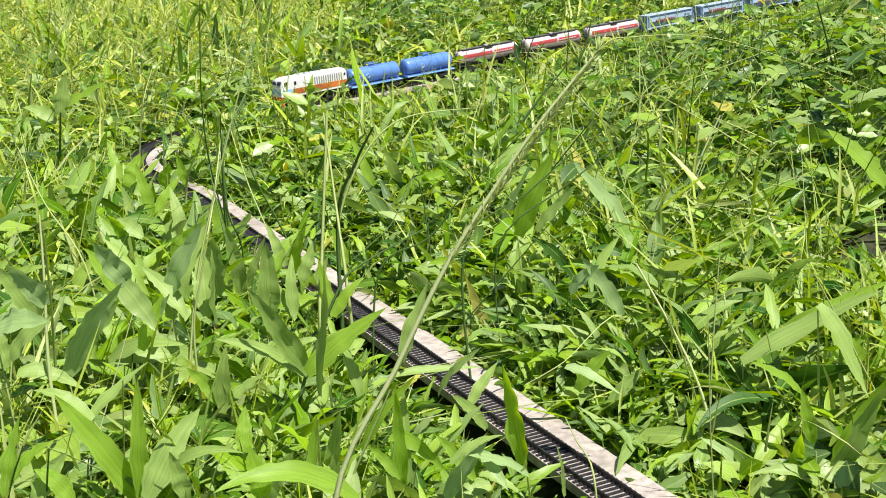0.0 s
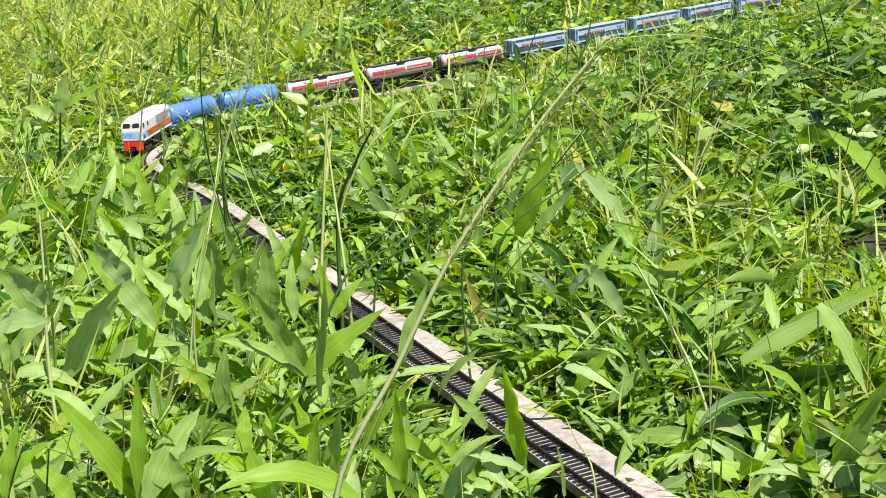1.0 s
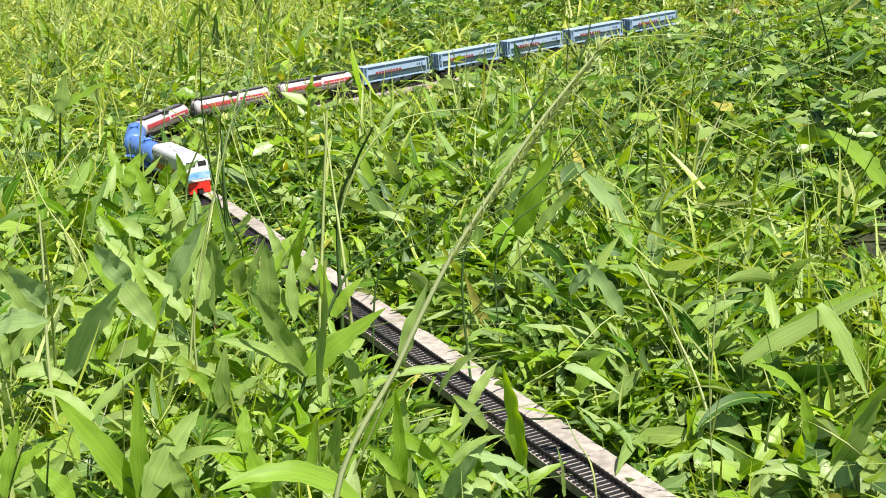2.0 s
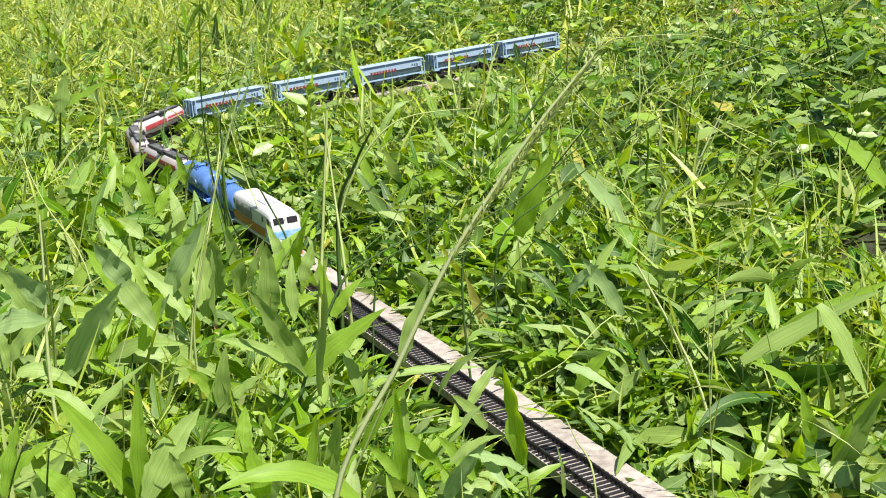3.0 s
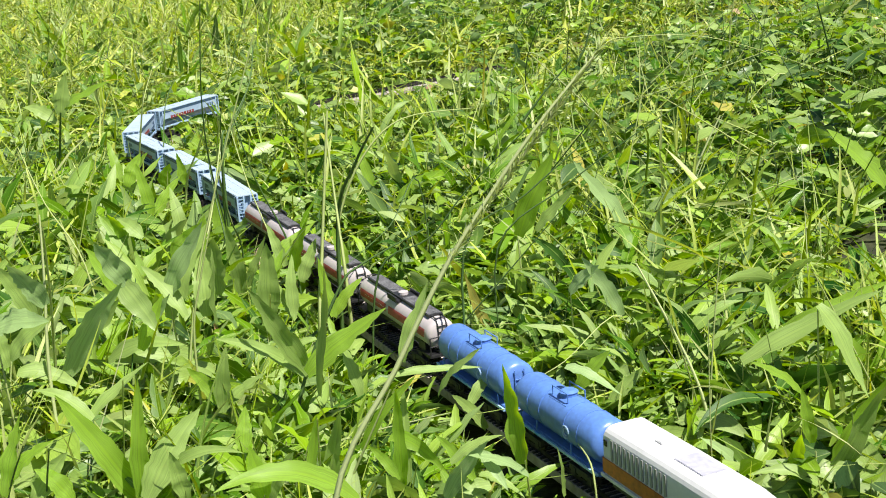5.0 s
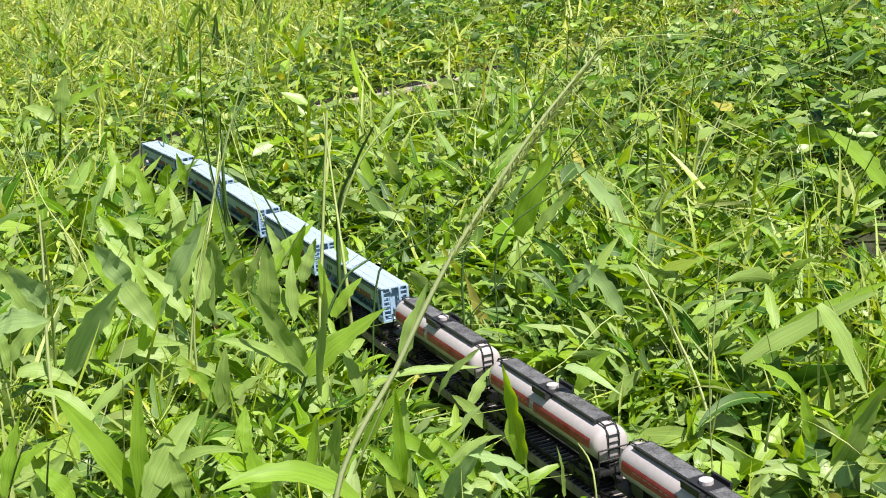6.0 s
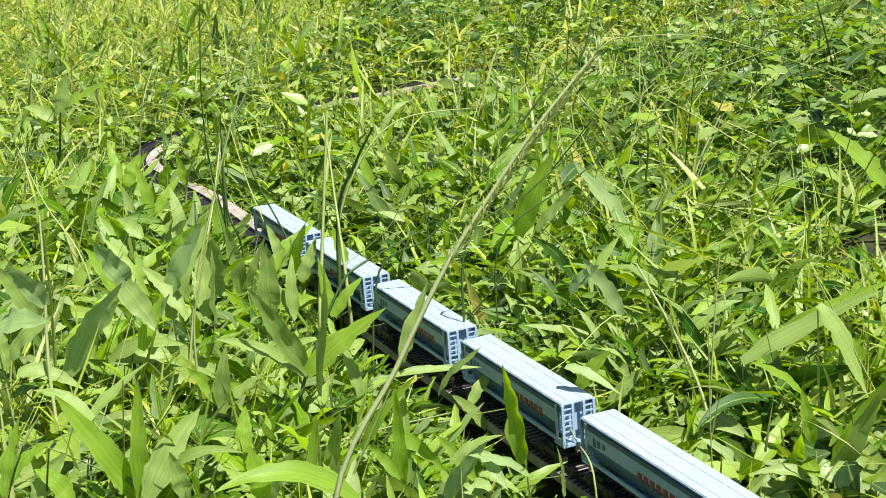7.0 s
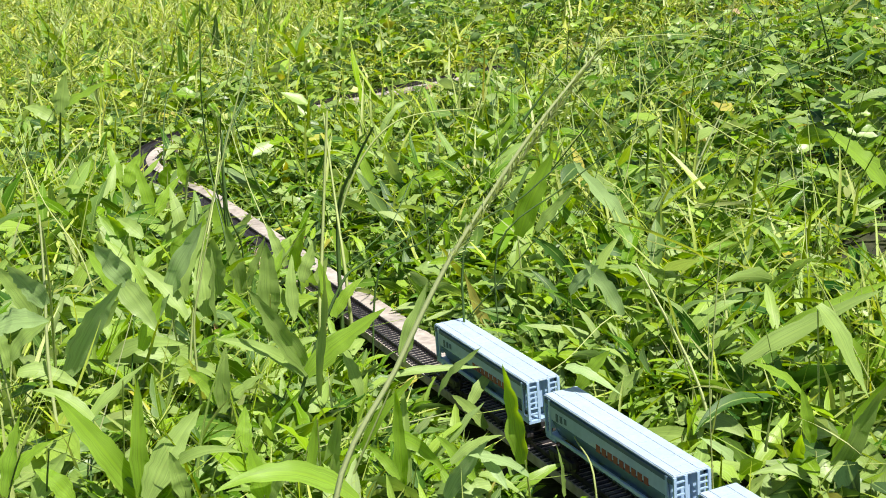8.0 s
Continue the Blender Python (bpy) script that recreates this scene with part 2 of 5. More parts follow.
def build_track():
    cuts = [S_FIRST, -2.2, -1.1, 0.0, LEN_BEND, 1.69, 2.8, S_LAST]
    me = bpy.data.meshes.new("sleeper")
    bm = bmesh.new()
    add_box(bm, -0.0013, 0.0013, -0.0143, 0.0143, 0.0002, 0.0011)
    for o in (-0.0097, 0.0097):
        add_box(bm, -0.0010, 0.0010, o - 0.0024, o + 0.0024, 0.0011, 0.0018)
    bm.to_mesh(me)
    bm.free()
    me.materials.append(M_SLEEPER)
    for a, b in zip(cuts, cuts[1:]):
        t = new("toy_track")
        t.location.z = LIFT
        tagged(t, "black plastic toy railway track with dark metal rails", "railway track", "track sections")
        for o in (-0.0094, 0.0094):
            strip("rail", a + 0.0006, b - 0.0006, o - 0.0007, o + 0.0007, 0.0011, RAIL_TOP, M_RAIL, t)
            for e in (a, b):
                if e == b < S_LAST:
                    strip("rail_joiner", e - 0.008, e - 0.001, o - 0.0022, o + 0.0022, 0.0014, 0.0034, M_RAIL, t)
        n = int((b - a) / 0.0060)
        for i in range(n):
            p, h = way(a + (i + 0.5) * (b - a) / n)
            ob = new("sleeper", me)
            ob.parent = t
            ob.matrix_basis = Matrix.Translation((*p, 0)) @ Matrix.Rotation(h, 4, "Z")


build_boards()
build_track()


# ---- rolling stock: x forward, origin at rail-top level under the middle ----
def bogie(parent, x, mat=M_BLACK, wheels=(-0.011, 0.011)):
    bm = bmesh.new()
    for y in (-0.0125, 0.0125):
        add_box(bm, x - 0.017, x + 0.017, y - 0.0015, y + 0.0015, 0.005, 0.0095)
        for w in wheels:
            add_box(bm, x + w - 0.003, x + w + 0.003, y - 0.002, y + 0.002, 0.003, 0.0085)
        for k in (-0.004, 0.0, 0.004):
            add_rod(bm, (x + k, y, 0.0045), (x + k, y, 0.0085), 0.0012, 6)
    add_box(bm, x - 0.004, x + 0.004, -0.0125, 0.0125, 0.006, 0.0135)
    b = part("bogie", bm, mat, parent)
    for w in wheels:
        bm = bmesh.new()
        for y in (-0.0094, 0.0094):
            add_rod(bm, (x + w, y - 0.0012, 0.0058), (x + w, y + 0.0012, 0.0058), 0.0058, 14)
        add_rod(bm, (x + w, -0.0099, 0.0058), (x + w, 0.0099, 0.0058), 0.001, 6)
        part("wheelset", bm, M_RAIL, b)


def coupler(parent, x, sgn):
    bm = box(min(x, x + sgn * 0.011), max(x, x + sgn * 0.011), -0.0016, 0.0016, 0.0085, 0.0115)
    add_box(bm, x + sgn * 0.011 - 0.0015, x + sgn * 0.011 + 0.0015, -0.0035, 0.0035, 0.0075, 0.0120)
    part("coupler", bm, M_BLACK, parent)


def section_body(stations, ring_of):
    """Lofted body: each station gives x and a list of (y, z)."""
    bm = bmesh.new()
    prev = None
    for x, args in stations:
        ring = [bm.verts.new((x if len(q) < 3 else x + q[2], q[0], q[1])) for q in ring_of(*args)]
        if prev:
            for k in range(len(ring)):
                bm.faces.new((prev[k], prev[(k + 1) % len(ring)], ring[(k + 1) % len(ring)], ring[k]))
        else:
            bm.faces.new(ring)
        prev = ring
    bm.faces.new(prev[::-1])
    return bm


def build_loco():
    t = new("toy_locomotive")
    tagged(t, "white toy diesel locomotive with orange, blue and red bands", "toy train", "toy train")
    z0 = 0.0225
    hl, w = 0.0768, 0.0176
    top = z0 + 0.0352

    def ring(hw, zt, sh):
        r = 0.0078
        pts = [(-hw, z0), (hw, z0), (hw, zt - r - sh)]
        for k in range(1, 5):
            th = k / 5 * math.pi / 2
            pts.append((hw - r * (1 - math.cos(th)), zt - r - sh + (r + sh) * math.sin(th)))
        pts.append((hw * 0.45, zt))
        pts.append((-hw * 0.45, zt))
        for k in range(4, 0, -1):
            th = k / 5 * math.pi / 2
            pts.append((-hw + r * (1 - math.cos(th)), zt - r - sh + (r + sh) * math.sin(th)))
        pts.append((-hw, zt - r - sh))
        return pts
    st = [(-hl, (w - 0.0015, top - 0.003, 0.0)), (-hl + 0.003, (w, top - 0.0008, 0.001)), (-0.01, (w, top, 0.001)), (hl - 0.022, (w, top, 0.001)), (hl - 0.010, (w, top - 0.0016, 0.001)),
          (hl - 0.0045, (w - 0.0006, top - 0.0045, 0.0015))]
    body = part("body", section_body(st, ring), M_WHITE, t)
    # cab nose: upright lower face, raked windscreen
    bm = bmesh.new()
    xs = [(hl - 0.0047, w - 0.0006, z0, top - 0.0046), (hl - 0.0015, w - 0.0008, z0, top - 0.0120), (hl, w - 0.0016, z0 + 0.0005, z0 + 0.0165)]
    prev = None
    for x, hw, a, b in xs:
        q = [bm.verts.new(v) for v in ((x, -hw, a), (x, hw, a), (x, hw, b - 0.002), (x, hw - 0.003, b), (x, -hw + 0.003, b), (x, -hw, b - 0.002))]
        if prev:
            for k in range(6):
                bm.faces.new((prev[k], prev[(k + 1) % 6], q[(k + 1) % 6], q[k]))
        else:
            bm.faces.new(q)
        prev = q
    bm.faces.new(prev[::-1])
    part("cab_nose", bm, M_WHITE, t, "white cab nose")
    # windscreen panes, leaning back
    for sg in (-1, 1):
        bm = box(-0.0006, 0.0006, -0.0060, 0.0060, -0.0035, 0.0035, 0.0004)
        bm.transform(Matrix.Translation((hl - 0.0021, sg * 0.0080, top - 0.0098)) @ Matrix.Rotation(radians(-22), 4, "Y"))
        part("windscreen", bm, M_GLASS, t, "dark cab window")
    part("windscreen_pillar", box(hl - 0.0040, hl - 0.0012, -0.0014, 0.0014, top - 0.0150, top - 0.0070, 0.0004), M_WHITE, t)
    part("front_band", box(hl - 0.0010, hl + 0.0006, -w + 0.0012, w - 0.0012, z0 + 0.0045, z0 + 0.0142, 0.0005), M_BAND, t, "worn sky-blue band")
    part("front_lower_band", box(hl - 0.0010, hl + 0.0007, -w + 0.0014, w - 0.0014, z0 + 0.0008, z0 + 0.0042, 0.0004), M_WHITE, t)
    for sg in (-1, 1):
        bm = bmesh.new()
        add_rod(bm, (hl, sg * 0.010, z0 + 0.0022), (hl + 0.0016, sg * 0.010, z0 + 0.0022), 0.0012, 10)
        part("headlight", bm, M_GREY, t)
    # red pilot with a gap for the coupler
    bm = bmesh.new()
    for sg in (-1, 1):
        add_box(bm, hl - 0.006, hl + 0.0012, min(sg * 0.0042, sg * 0.0158), max(sg * 0.0042, sg * 0.0158), 0.0065, z0, 0.001)
    add_box(bm, hl - 0.006, hl + 0.0008, -0.0046, 0.0046, 0.0135, z0 - 0.0002)
    part("pilot", bm, M_RED, t, "red pilot plate")
    for sg in (-1, 1):
        o = sg * (w + 0.0002)
        y0, y1 = min(o, o + sg * 0.0006), max(o, o + sg * 0.0006)
        part("side_stripe", box(-hl + 0.002, hl - 0.026, y0, y1, z0 + 0.0025, z0 + 0.0130, 0.0002), M_ORANGE, t, "orange side stripe")
        part("cab_side_band", box(hl - 0.024, hl - 0.004, y0, y1, z0 + 0.003, z0 + 0.0135, 0.0002), M_BAND, t, "blue cab side band")
        part("cab_side_mark", box(hl - 0.013, hl - 0.0045, y0 + sg * 0.0003, y1 + sg * 0.0003, z0 + 0.003, z0 + 0.009, 0.0002), M_NAVY, t)
        part("side_window", box(hl - 0.0145, hl - 0.0075, y0, y1, top - 0.0150, top - 0.0075, 0.0003), M_GLASS, t)
        part("side_window", box(hl - 0.0345, hl - 0.0295, y0, y1, top - 0.0150, top - 0.0085, 0.0003), M_GLASS, t)
        part("side_window", box(-hl + 0.004, -hl + 0.008, y0, y1, top - 0.0135, top - 0.0090, 0.0003), M_GLASS, t)
        for k in range(13):
            x = -hl + 0.013 + k * 0.0052
            part("grille_slat", box(x, x + 0.0022, y0, y1, z0 + 0.0140, top - 0.0068), M_GRILLE, t)
        part("walkway", box(-hl, hl - 0.004, min(o, o + sg * 0.0014), max(o, o + sg * 0.0014), z0 - 0.0012, z0 + 0.0014, 0.0003), M_WHITE, t)
        part("fuel_tank_side", box(-0.018, 0.018, min(sg * 0.010, sg * 0.0145), max(sg * 0.010, sg * 0.0145), 0.0065, z0 - 0.0014, 0.001), M_BLACK, t)
    part("roof_fan_panel", box(-0.004, 0.026, -0.0085, 0.0085, top - 0.0006, top + 0.0008, 0.0003), M_GREY, t, "grey roof fan panel")
    part("exhaust", box(-0.034, -0.026, -0.003, 0.003, top - 0.0003, top + 0.0012, 0.0004), M_WHITE, t)
    part("chassis", box(-hl + 0.003, hl - 0.003, -0.012, 0.012, 0.0125, z0 - 0.0002), M_BLACK, t)
    bogie(t, 0.042, M_BLACK, (-0.013, 0.0, 0.013))
    bogie(t, -0.042, M_BLACK, (-0.013, 0.0, 0.013))
    coupler(t, hl - 0.004, 1)
    coupler(t, -hl + 0.002, -1)
    return t


def tank_profile(hl, r):
    pts = [(-hl, r * 0.45), (-hl + 0.0012, r * 0.80), (-hl + 0.003, r * 0.94), (-hl + 0.006, r)]
    return pts + [(-x, q) for x, q in reversed(pts)]


def build_blue_tank():
    t = new("toy_tank_wagon")
    tagged(t, "glossy blue toy tank wagon with a domed top hatch", "toy train", "toy train")
    r, hl, cz = 0.0160, 0.0604, 0.0342
    smooth(part("tank", lathe_x(tank_profile(hl, r), 32, 0, cz), M_BLUE, t, "blue tank barrel"))
    bm = bmesh.new()
    add_rod(bm, (0, 0, cz + r - 0.002), (0, 0, cz + r + 0.0030), 0.0062, 18)
    add_rod(bm, (0, 0, cz + r + 0.0028), (0, 0, cz + r + 0.0042), 0.0070, 18, 0.0045)
    dome = part("dome", bm, M_BLUE, t)
    bm = bmesh.new()
    for x in (-0.011, 0.011):
        for y in (-0.007, 0.007):
            add_rod(bm, (x, y, cz + r - 0.004), (x, y, cz + r + 0.0052), 0.0005, 6)
    for y in (-0.007, 0.007):
        add_rod(bm, (-0.011, y, cz + r + 0.0052), (0.011, y, cz + r + 0.0052), 0.0005, 6)
    part("hatch_rail", bm, M_BLUE, dome)
    bm = bmesh.new()
    add_box(bm, -0.012, 0.012, -0.0095, 0.0095, cz + r - 0.0042, cz + r - 0.0028)
    part("hatch_platform", bm, M_BLUE, t)
    for x in (-0.036, -0.018, 0.018, 0.036):
        part("strap", lathe_x([(x - 0.0008, r + 0.0004), (x + 0.0008, r + 0.0004)], 32, 0, cz), M_BLUE, t)
    part("underframe", box(-hl - 0.002, hl + 0.002, -0.0135, 0.0135, 0.0135, 0.0178, 0.0006), M_BLUE, t)
    for sg in (-1, 1):
        y = sg * 0.0152
        part("side_sill", box(-hl - 0.002, hl + 0.002, y - 0.0008, y + 0.0008, 0.0148, 0.0168), M_BAND, t)
        for x in (-0.05, -0.025, 0.025, 0.05):
            bm = bmesh.new()
            add_rod(bm, (x, sg * 0.0142, 0.0165), (x, sg * 0.0140, 0.0250), 0.0007, 6)
            part("tank_bracket", bm, M_BLUE, t)
        # pale round emblem, plain rings
        bm = bmesh.new()
        for k in range(14):
            a0, a1 = k / 14 * 5.2, (k + 1) / 14 * 5.2
            for q in (0.0045, 0.0028):
                p0 = (0.022 + q * math.cos(a0), sg * (r + 0.0002), cz - 0.001 + q * math.sin(a0))
                p1 = (0.022 + q * math.cos(a1), sg * (r + 0.0002), cz - 0.001 + q * math.sin(a1))
                add_rod(bm, p0, p1, 0.0005, 5)
        part("emblem", bm, M_HOP, t, "pale ring emblem")
    for x in (-hl - 0.001, hl + 0.001):
        bm = bmesh.new()
        for y in (-0.004, 0.004):
            add_rod(bm, (x, y, 0.017), (x, y, cz + 0.011), 0.0005, 6)
        for k in range(5):
            add_rod(bm, (x, -0.004, 0.0195 + k * 0.0045), (x, 0.004, 0.0195 + k * 0.0045), 0.0004, 6)
        part("end_ladder", bm, M_BLUE, t)
    bogie(t, 0.038)
    bogie(t, -0.038)
    coupler(t, hl, 1)
    coupler(t, -hl, -1)
    return t


def build_white_tank():
    t = new("toy_tank_wagon")
    tagged(t, "long white toy tank wagon with red stripe and black walkway", "toy train", "toy train")
    r, hl, cz = 0.0138, 0.0835, 0.0326
    smooth(part("tank", lathe_x(tank_profile(hl, r), 32, 0, cz), M_TANK, t, "white tank barrel"))
    for sg in (-1, 1):
        # red stripe wrapped on the barrel, broken in two lengths
        for x0, x1 in ((-hl + 0.008, -0.012), (-0.006, hl - 0.008)):
            bm = bmesh.new()
            prev = None
            for k in range(7):
                th = radians(68 + k * 5.0)
                q = [bm.verts.new((x, sg * (r + 0.0005) * math.sin(th), cz + (r + 0.0005) * math.cos(th))) for x in (x0, x1)]
                if prev:
                    bm.faces.new((prev[0], prev[1], q[1], q[0]))
                prev = q
            part("red_stripe", bm, M_STRIPE, t, "dark red painted stripe")
        for k in range(9):
            x = -0.062 + k * 0.0062
            part("marking_bar", box(x, x + 0.0042, sg * r - 0.0004, sg * r + 0.0011, cz - 0.0002, cz + 0.0020), M_TANK, t)
    top = cz + r
    part("walkway", box(-hl + 0.012, hl - 0.012, -0.0070, 0.0070, top - 0.0004, top + 0.0016), M_BLACK, t, "black roof walkway")
    for x0, x1 in ((-hl + 0.014, -0.011), (0.011, hl - 0.014)):
        part("walkway_grating", box(x0, x1, -0.0060, 0.0060, top + 0.0012, top + 0.0020), M_GRATE, t, "grey walkway grating")
    bm = box(-0.010, 0.010, -0.0115, 0.0115, top - 0.0020, top - 0.0002)
    for y in (-0.0112, 0.0112):
        add_box(bm, -0.010, 0.010, y - 0.0008, y + 0.0008, top - 0.0020, top + 0.0028)
    part("hatch_platform", bm, M_BLACK, t)
    bm = bmesh.new()
    add_rod(bm, (0, 0, top), (0, 0, top + 0.0040), 0.0045, 14)
    part("hatch", bm, M_TANK, t)
    for sx in (-1, 1):
        bm = bmesh.new()
        x = sx * (hl + 0.0006)
        for y in (-0.0042, 0.0042):
            add_rod(bm, (x, y, 0.0165), (x, y, cz + r * 0.62), 0.0006, 6)
            add_rod(bm, (x, y, cz + r * 0.62), (x - sx * 0.0045, y, top + 0.0006), 0.0006, 6)
            add_rod(bm, (x - sx * 0.0045, y, top + 0.0006), (x - sx * 0.014, y, top + 0.0012), 0.0006, 6)
        for k in range(5):
            z = 0.0200 + k * 0.0052
            add_rod(bm, (x, -0.0042, z), (x, 0.0042, z), 0.0005, 6)
        add_rod(bm, (x - sx * 0.0045, -0.0042, top + 0.0006), (x - sx * 0.0045, 0.0042, top + 0.0006), 0.0005, 6)
        part("end_ladder", bm, M_BLACK, t)
        bm = bmesh.new()
        xe = sx * (hl + 0.002)
        for y in (-0.013, 0.013):
            add_rod(bm, (xe, y, 0.016), (xe, y, 0.032), 0.0006, 6)
        add_rod(bm, (xe, -0.013, 0.032), (xe, 0.013, 0.032), 0.0006, 6)
        add_rod(bm, (xe, -0.013, 0.024), (xe, 0.013, 0.024), 0.0006, 6)
        part("end_rail", bm, M_BLACK, t)
        part("end_platform", box(min(sx * (hl - 0.016), sx * (hl + 0.003)), max(sx * (hl - 0.016), sx * (hl + 0.003)), -0.014, 0.014, 0.0140, 0.0165, 0.0004), M_BLACK, t)
        bm = bmesh.new()
        for y in (-0.009, 0.009):
            add_box(bm, sx * 0.062 - 0.007, sx * 0.062 + 0.007, y - 0.002, y + 0.002, 0.0160, 0.0235)
        part("saddle", bm, M_BLACK, t)
    part("centre_sill", box(-hl, hl, -0.0045, 0.0045, 0.0135, 0.0185), M_BLACK, t)
    bogie(t, 0.060)
    bogie(t, -0.060)
    coupler(t, hl + 0.001, 1)
    coupler(t, -hl - 0.001, -1)
    return t


def build_hopper():
    t = new("toy_hopper_wagon")
    tagged(t, "pale blue toy covered hopper wagon with red side marks", "toy train", "toy train")
    hl, top = 0.0835, 0.0495
    zs = 0.0195

    def ring(wt, wm, wb, zb):
        return [(-wb, zb), (wb, zb), (wm, zb + 0.0145), (wm, top - 0.006), (wt, top - 0.0012), (-wt, top - 0.0012), (-wm, top - 0.006), (-wm, zb + 0.0145)]
    st = [(-hl + 0.009, (0.0122, 0.0132, 0.0070, zs)), (hl - 0.009, (0.0122, 0.0132, 0.0070, zs))]
    part("body", section_body(st, ring), M_HOPSHADE, t, "hopper side sheets in grey-blue darkened for shade and reflection")
    part("roof", box(-hl + 0.001, hl - 0.001, -0.0135, 0.0135, top - 0.0016, top + 0.0004, 0.0006), M_HOPROOF, t, "pale blue flat roof")
    for y in (-0.0062, 0.0062):
        part("roof_rib", box(-hl + 0.002, hl - 0.002, y - 0.0006, y + 0.0006, top + 0.0002, top + 0.0007), M_HOPROOF, t)
    for k in range(11):
        x = -hl + 0.012 + k * (2 * hl - 0.024) / 10
        part("roof_hatch_seam", box(x - 0.0004, x + 0.0004, -0.0058, 0.0058, top + 0.0002, top + 0.0006), M_HOPROOF, t)
    for sg in (-1, 1):
        o = sg * 0.0132
        part("eave_line", box(-hl + 0.002, hl - 0.002, min(sg * 0.0128, sg * 0.0140), max(sg * 0.0128, sg * 0.0140), top - 0.0056, top - 0.0026), M_HOPDARK, t, "dark line under the roof edge")
        part("upper_panel", box(-hl + 0.007, hl - 0.007, min(o, o + sg * 0.0006), max(o, o + sg * 0.0006), top - 0.0160, top - 0.0056, 0.0002), M_HOPPALE, t, "pale blue upper side panel")
        part("side_sill", box(-hl, hl, min(sg * 0.0112, sg * 0.0130), max(sg * 0.0112, sg * 0.0130), zs - 0.0008, zs + 0.0022, 0.0003), M_HOP, t)
        for k in range(9):
            x = -0.010 + k * 0.0074
            part("marking_bar", box(x, x + 0.0052, min(o, o + sg * 0.0009), max(o, o + sg * 0.0009), top - 0.0172, top - 0.0120), M_LETTER, t)
        for k in range(3):
            x = -hl + 0.018 + k * 0.006
            part("emblem_bar", box(x, x + 0.003, min(o, o + sg * 0.0010), max(o, o + sg * 0.0010), top - 0.0150 + k * 0.001, top - 0.0090), M_HOPDARK, t)
        for x in (-hl + 0.0085, hl - 0.0085):
            part("side_post", box(x - 0.0012, x + 0.0012, min(o, o + sg * 0.0009), max(o, o + sg * 0.0009), zs + 0.001, top - 0.002), M_HOP, t)
    for sx in (-1, 1):
        xe = sx * (hl - 0.001)
        bm = bmesh.new()
        for y in (-0.0126, -0.0045, 0.0045, 0.0126):
            add_box(bm, xe - 0.0008, xe + 0.0008, y - 0.0010, y + 0.0010, zs, top - 0.0010)
        part("end_post", bm, M_HOP, t)
        for k in range(6):
            z = zs + 0.004 + k * 0.0042
            part("ladder_rung", box(xe - 0.0006, xe + 0.0006, 0.0045, 0.0126, z, z + 0.0009), M_HOP, t)
            part("ladder_rung", box(xe - 0.0006, xe + 0.0006, -0.0126, -0.0045, z, z + 0.0009), M_HOP, t)
        part("end_sheet", box(min(sx * (hl - 0.0088), sx * (hl - 0.0060)), max(sx * (hl - 0.0088), sx * (hl - 0.0060)), -0.0122, 0.0122, zs + 0.006, top - 0.0018, 0.0004), M_HOP, t)
        part("end_platform", box(min(sx * (hl - 0.014), sx * hl), max(sx * (hl - 0.014), sx * hl), -0.0135, 0.0135, zs - 0.003, zs - 0.0005, 0.0003), M_HOP, t)
    for x in (-0.030, 0.0, 0.030):
        bm = section_body([(x - 0.011, (0.011,)), (x + 0.011, (0.011,))], lambda w: [(-0.005, 0.010), (0.005, 0.010), (w, zs + 0.001), (-w, zs + 0.001)])
        part("discharge_chute", bm, M_HOPSHADE, t)
    part("centre_sill", box(-hl, hl, -0.004, 0.004, 0.0125, zs - 0.0006), M_BLACK, t)
    bogie(t, 0.062)
    bogie(t, -0.062)
    coupler(t, hl, 1)
    coupler(t, -hl, -1)
    return t


def build_train():
    loco = build_loco()
    blue, white, hopper = build_blue_tank(), build_white_tank(), build_hopper()
    home = Matrix.Identity(4)
    cars = [(loco, 0.0725, 0.042)]
    x = 0.1537
    for i in range(2):
        cars.append((blue if i == 0 else copy_thing(blue, home), x + 0.0693, 0.038))
        x += 0.1386
    for i in range(3):
        cars.append((white if i == 0 else copy_thing(white, home), x + 0.0960, 0.060))
        x += 0.1919
    for i in range(5):
        cars.append((hopper if i == 0 else copy_thing(hopper, home), x + 0.0960, 0.062))
        x += 0.1919
    return cars


TRAIN = build_train()


# ---- plants ----
rng = np.random.default_rng(7)
PROFILES = {
    "blade": [0.45, 0.80, 0.95, 1.0, 0.97, 0.86, 0.68, 0.42, 0.03],
    "lance": [0.22, 0.70, 0.95, 1.0, 0.92, 0.76, 0.52, 0.28, 0.03],
    "oval": [0.10, 0.60, 0.88, 1.0, 0.98, 0.90, 0.70, 0.42, 0.04],
    "lance_s": [0.25, 1.0, 0.66, 0.03],
    "oval_s": [0.12, 0.95, 0.9, 0.05],
    "thin_s": [1.0, 0.9, 0.6, 0.08],
    "thin": [0.9, 1.0, 0.9, 0.7, 0.4, 0.08],
}


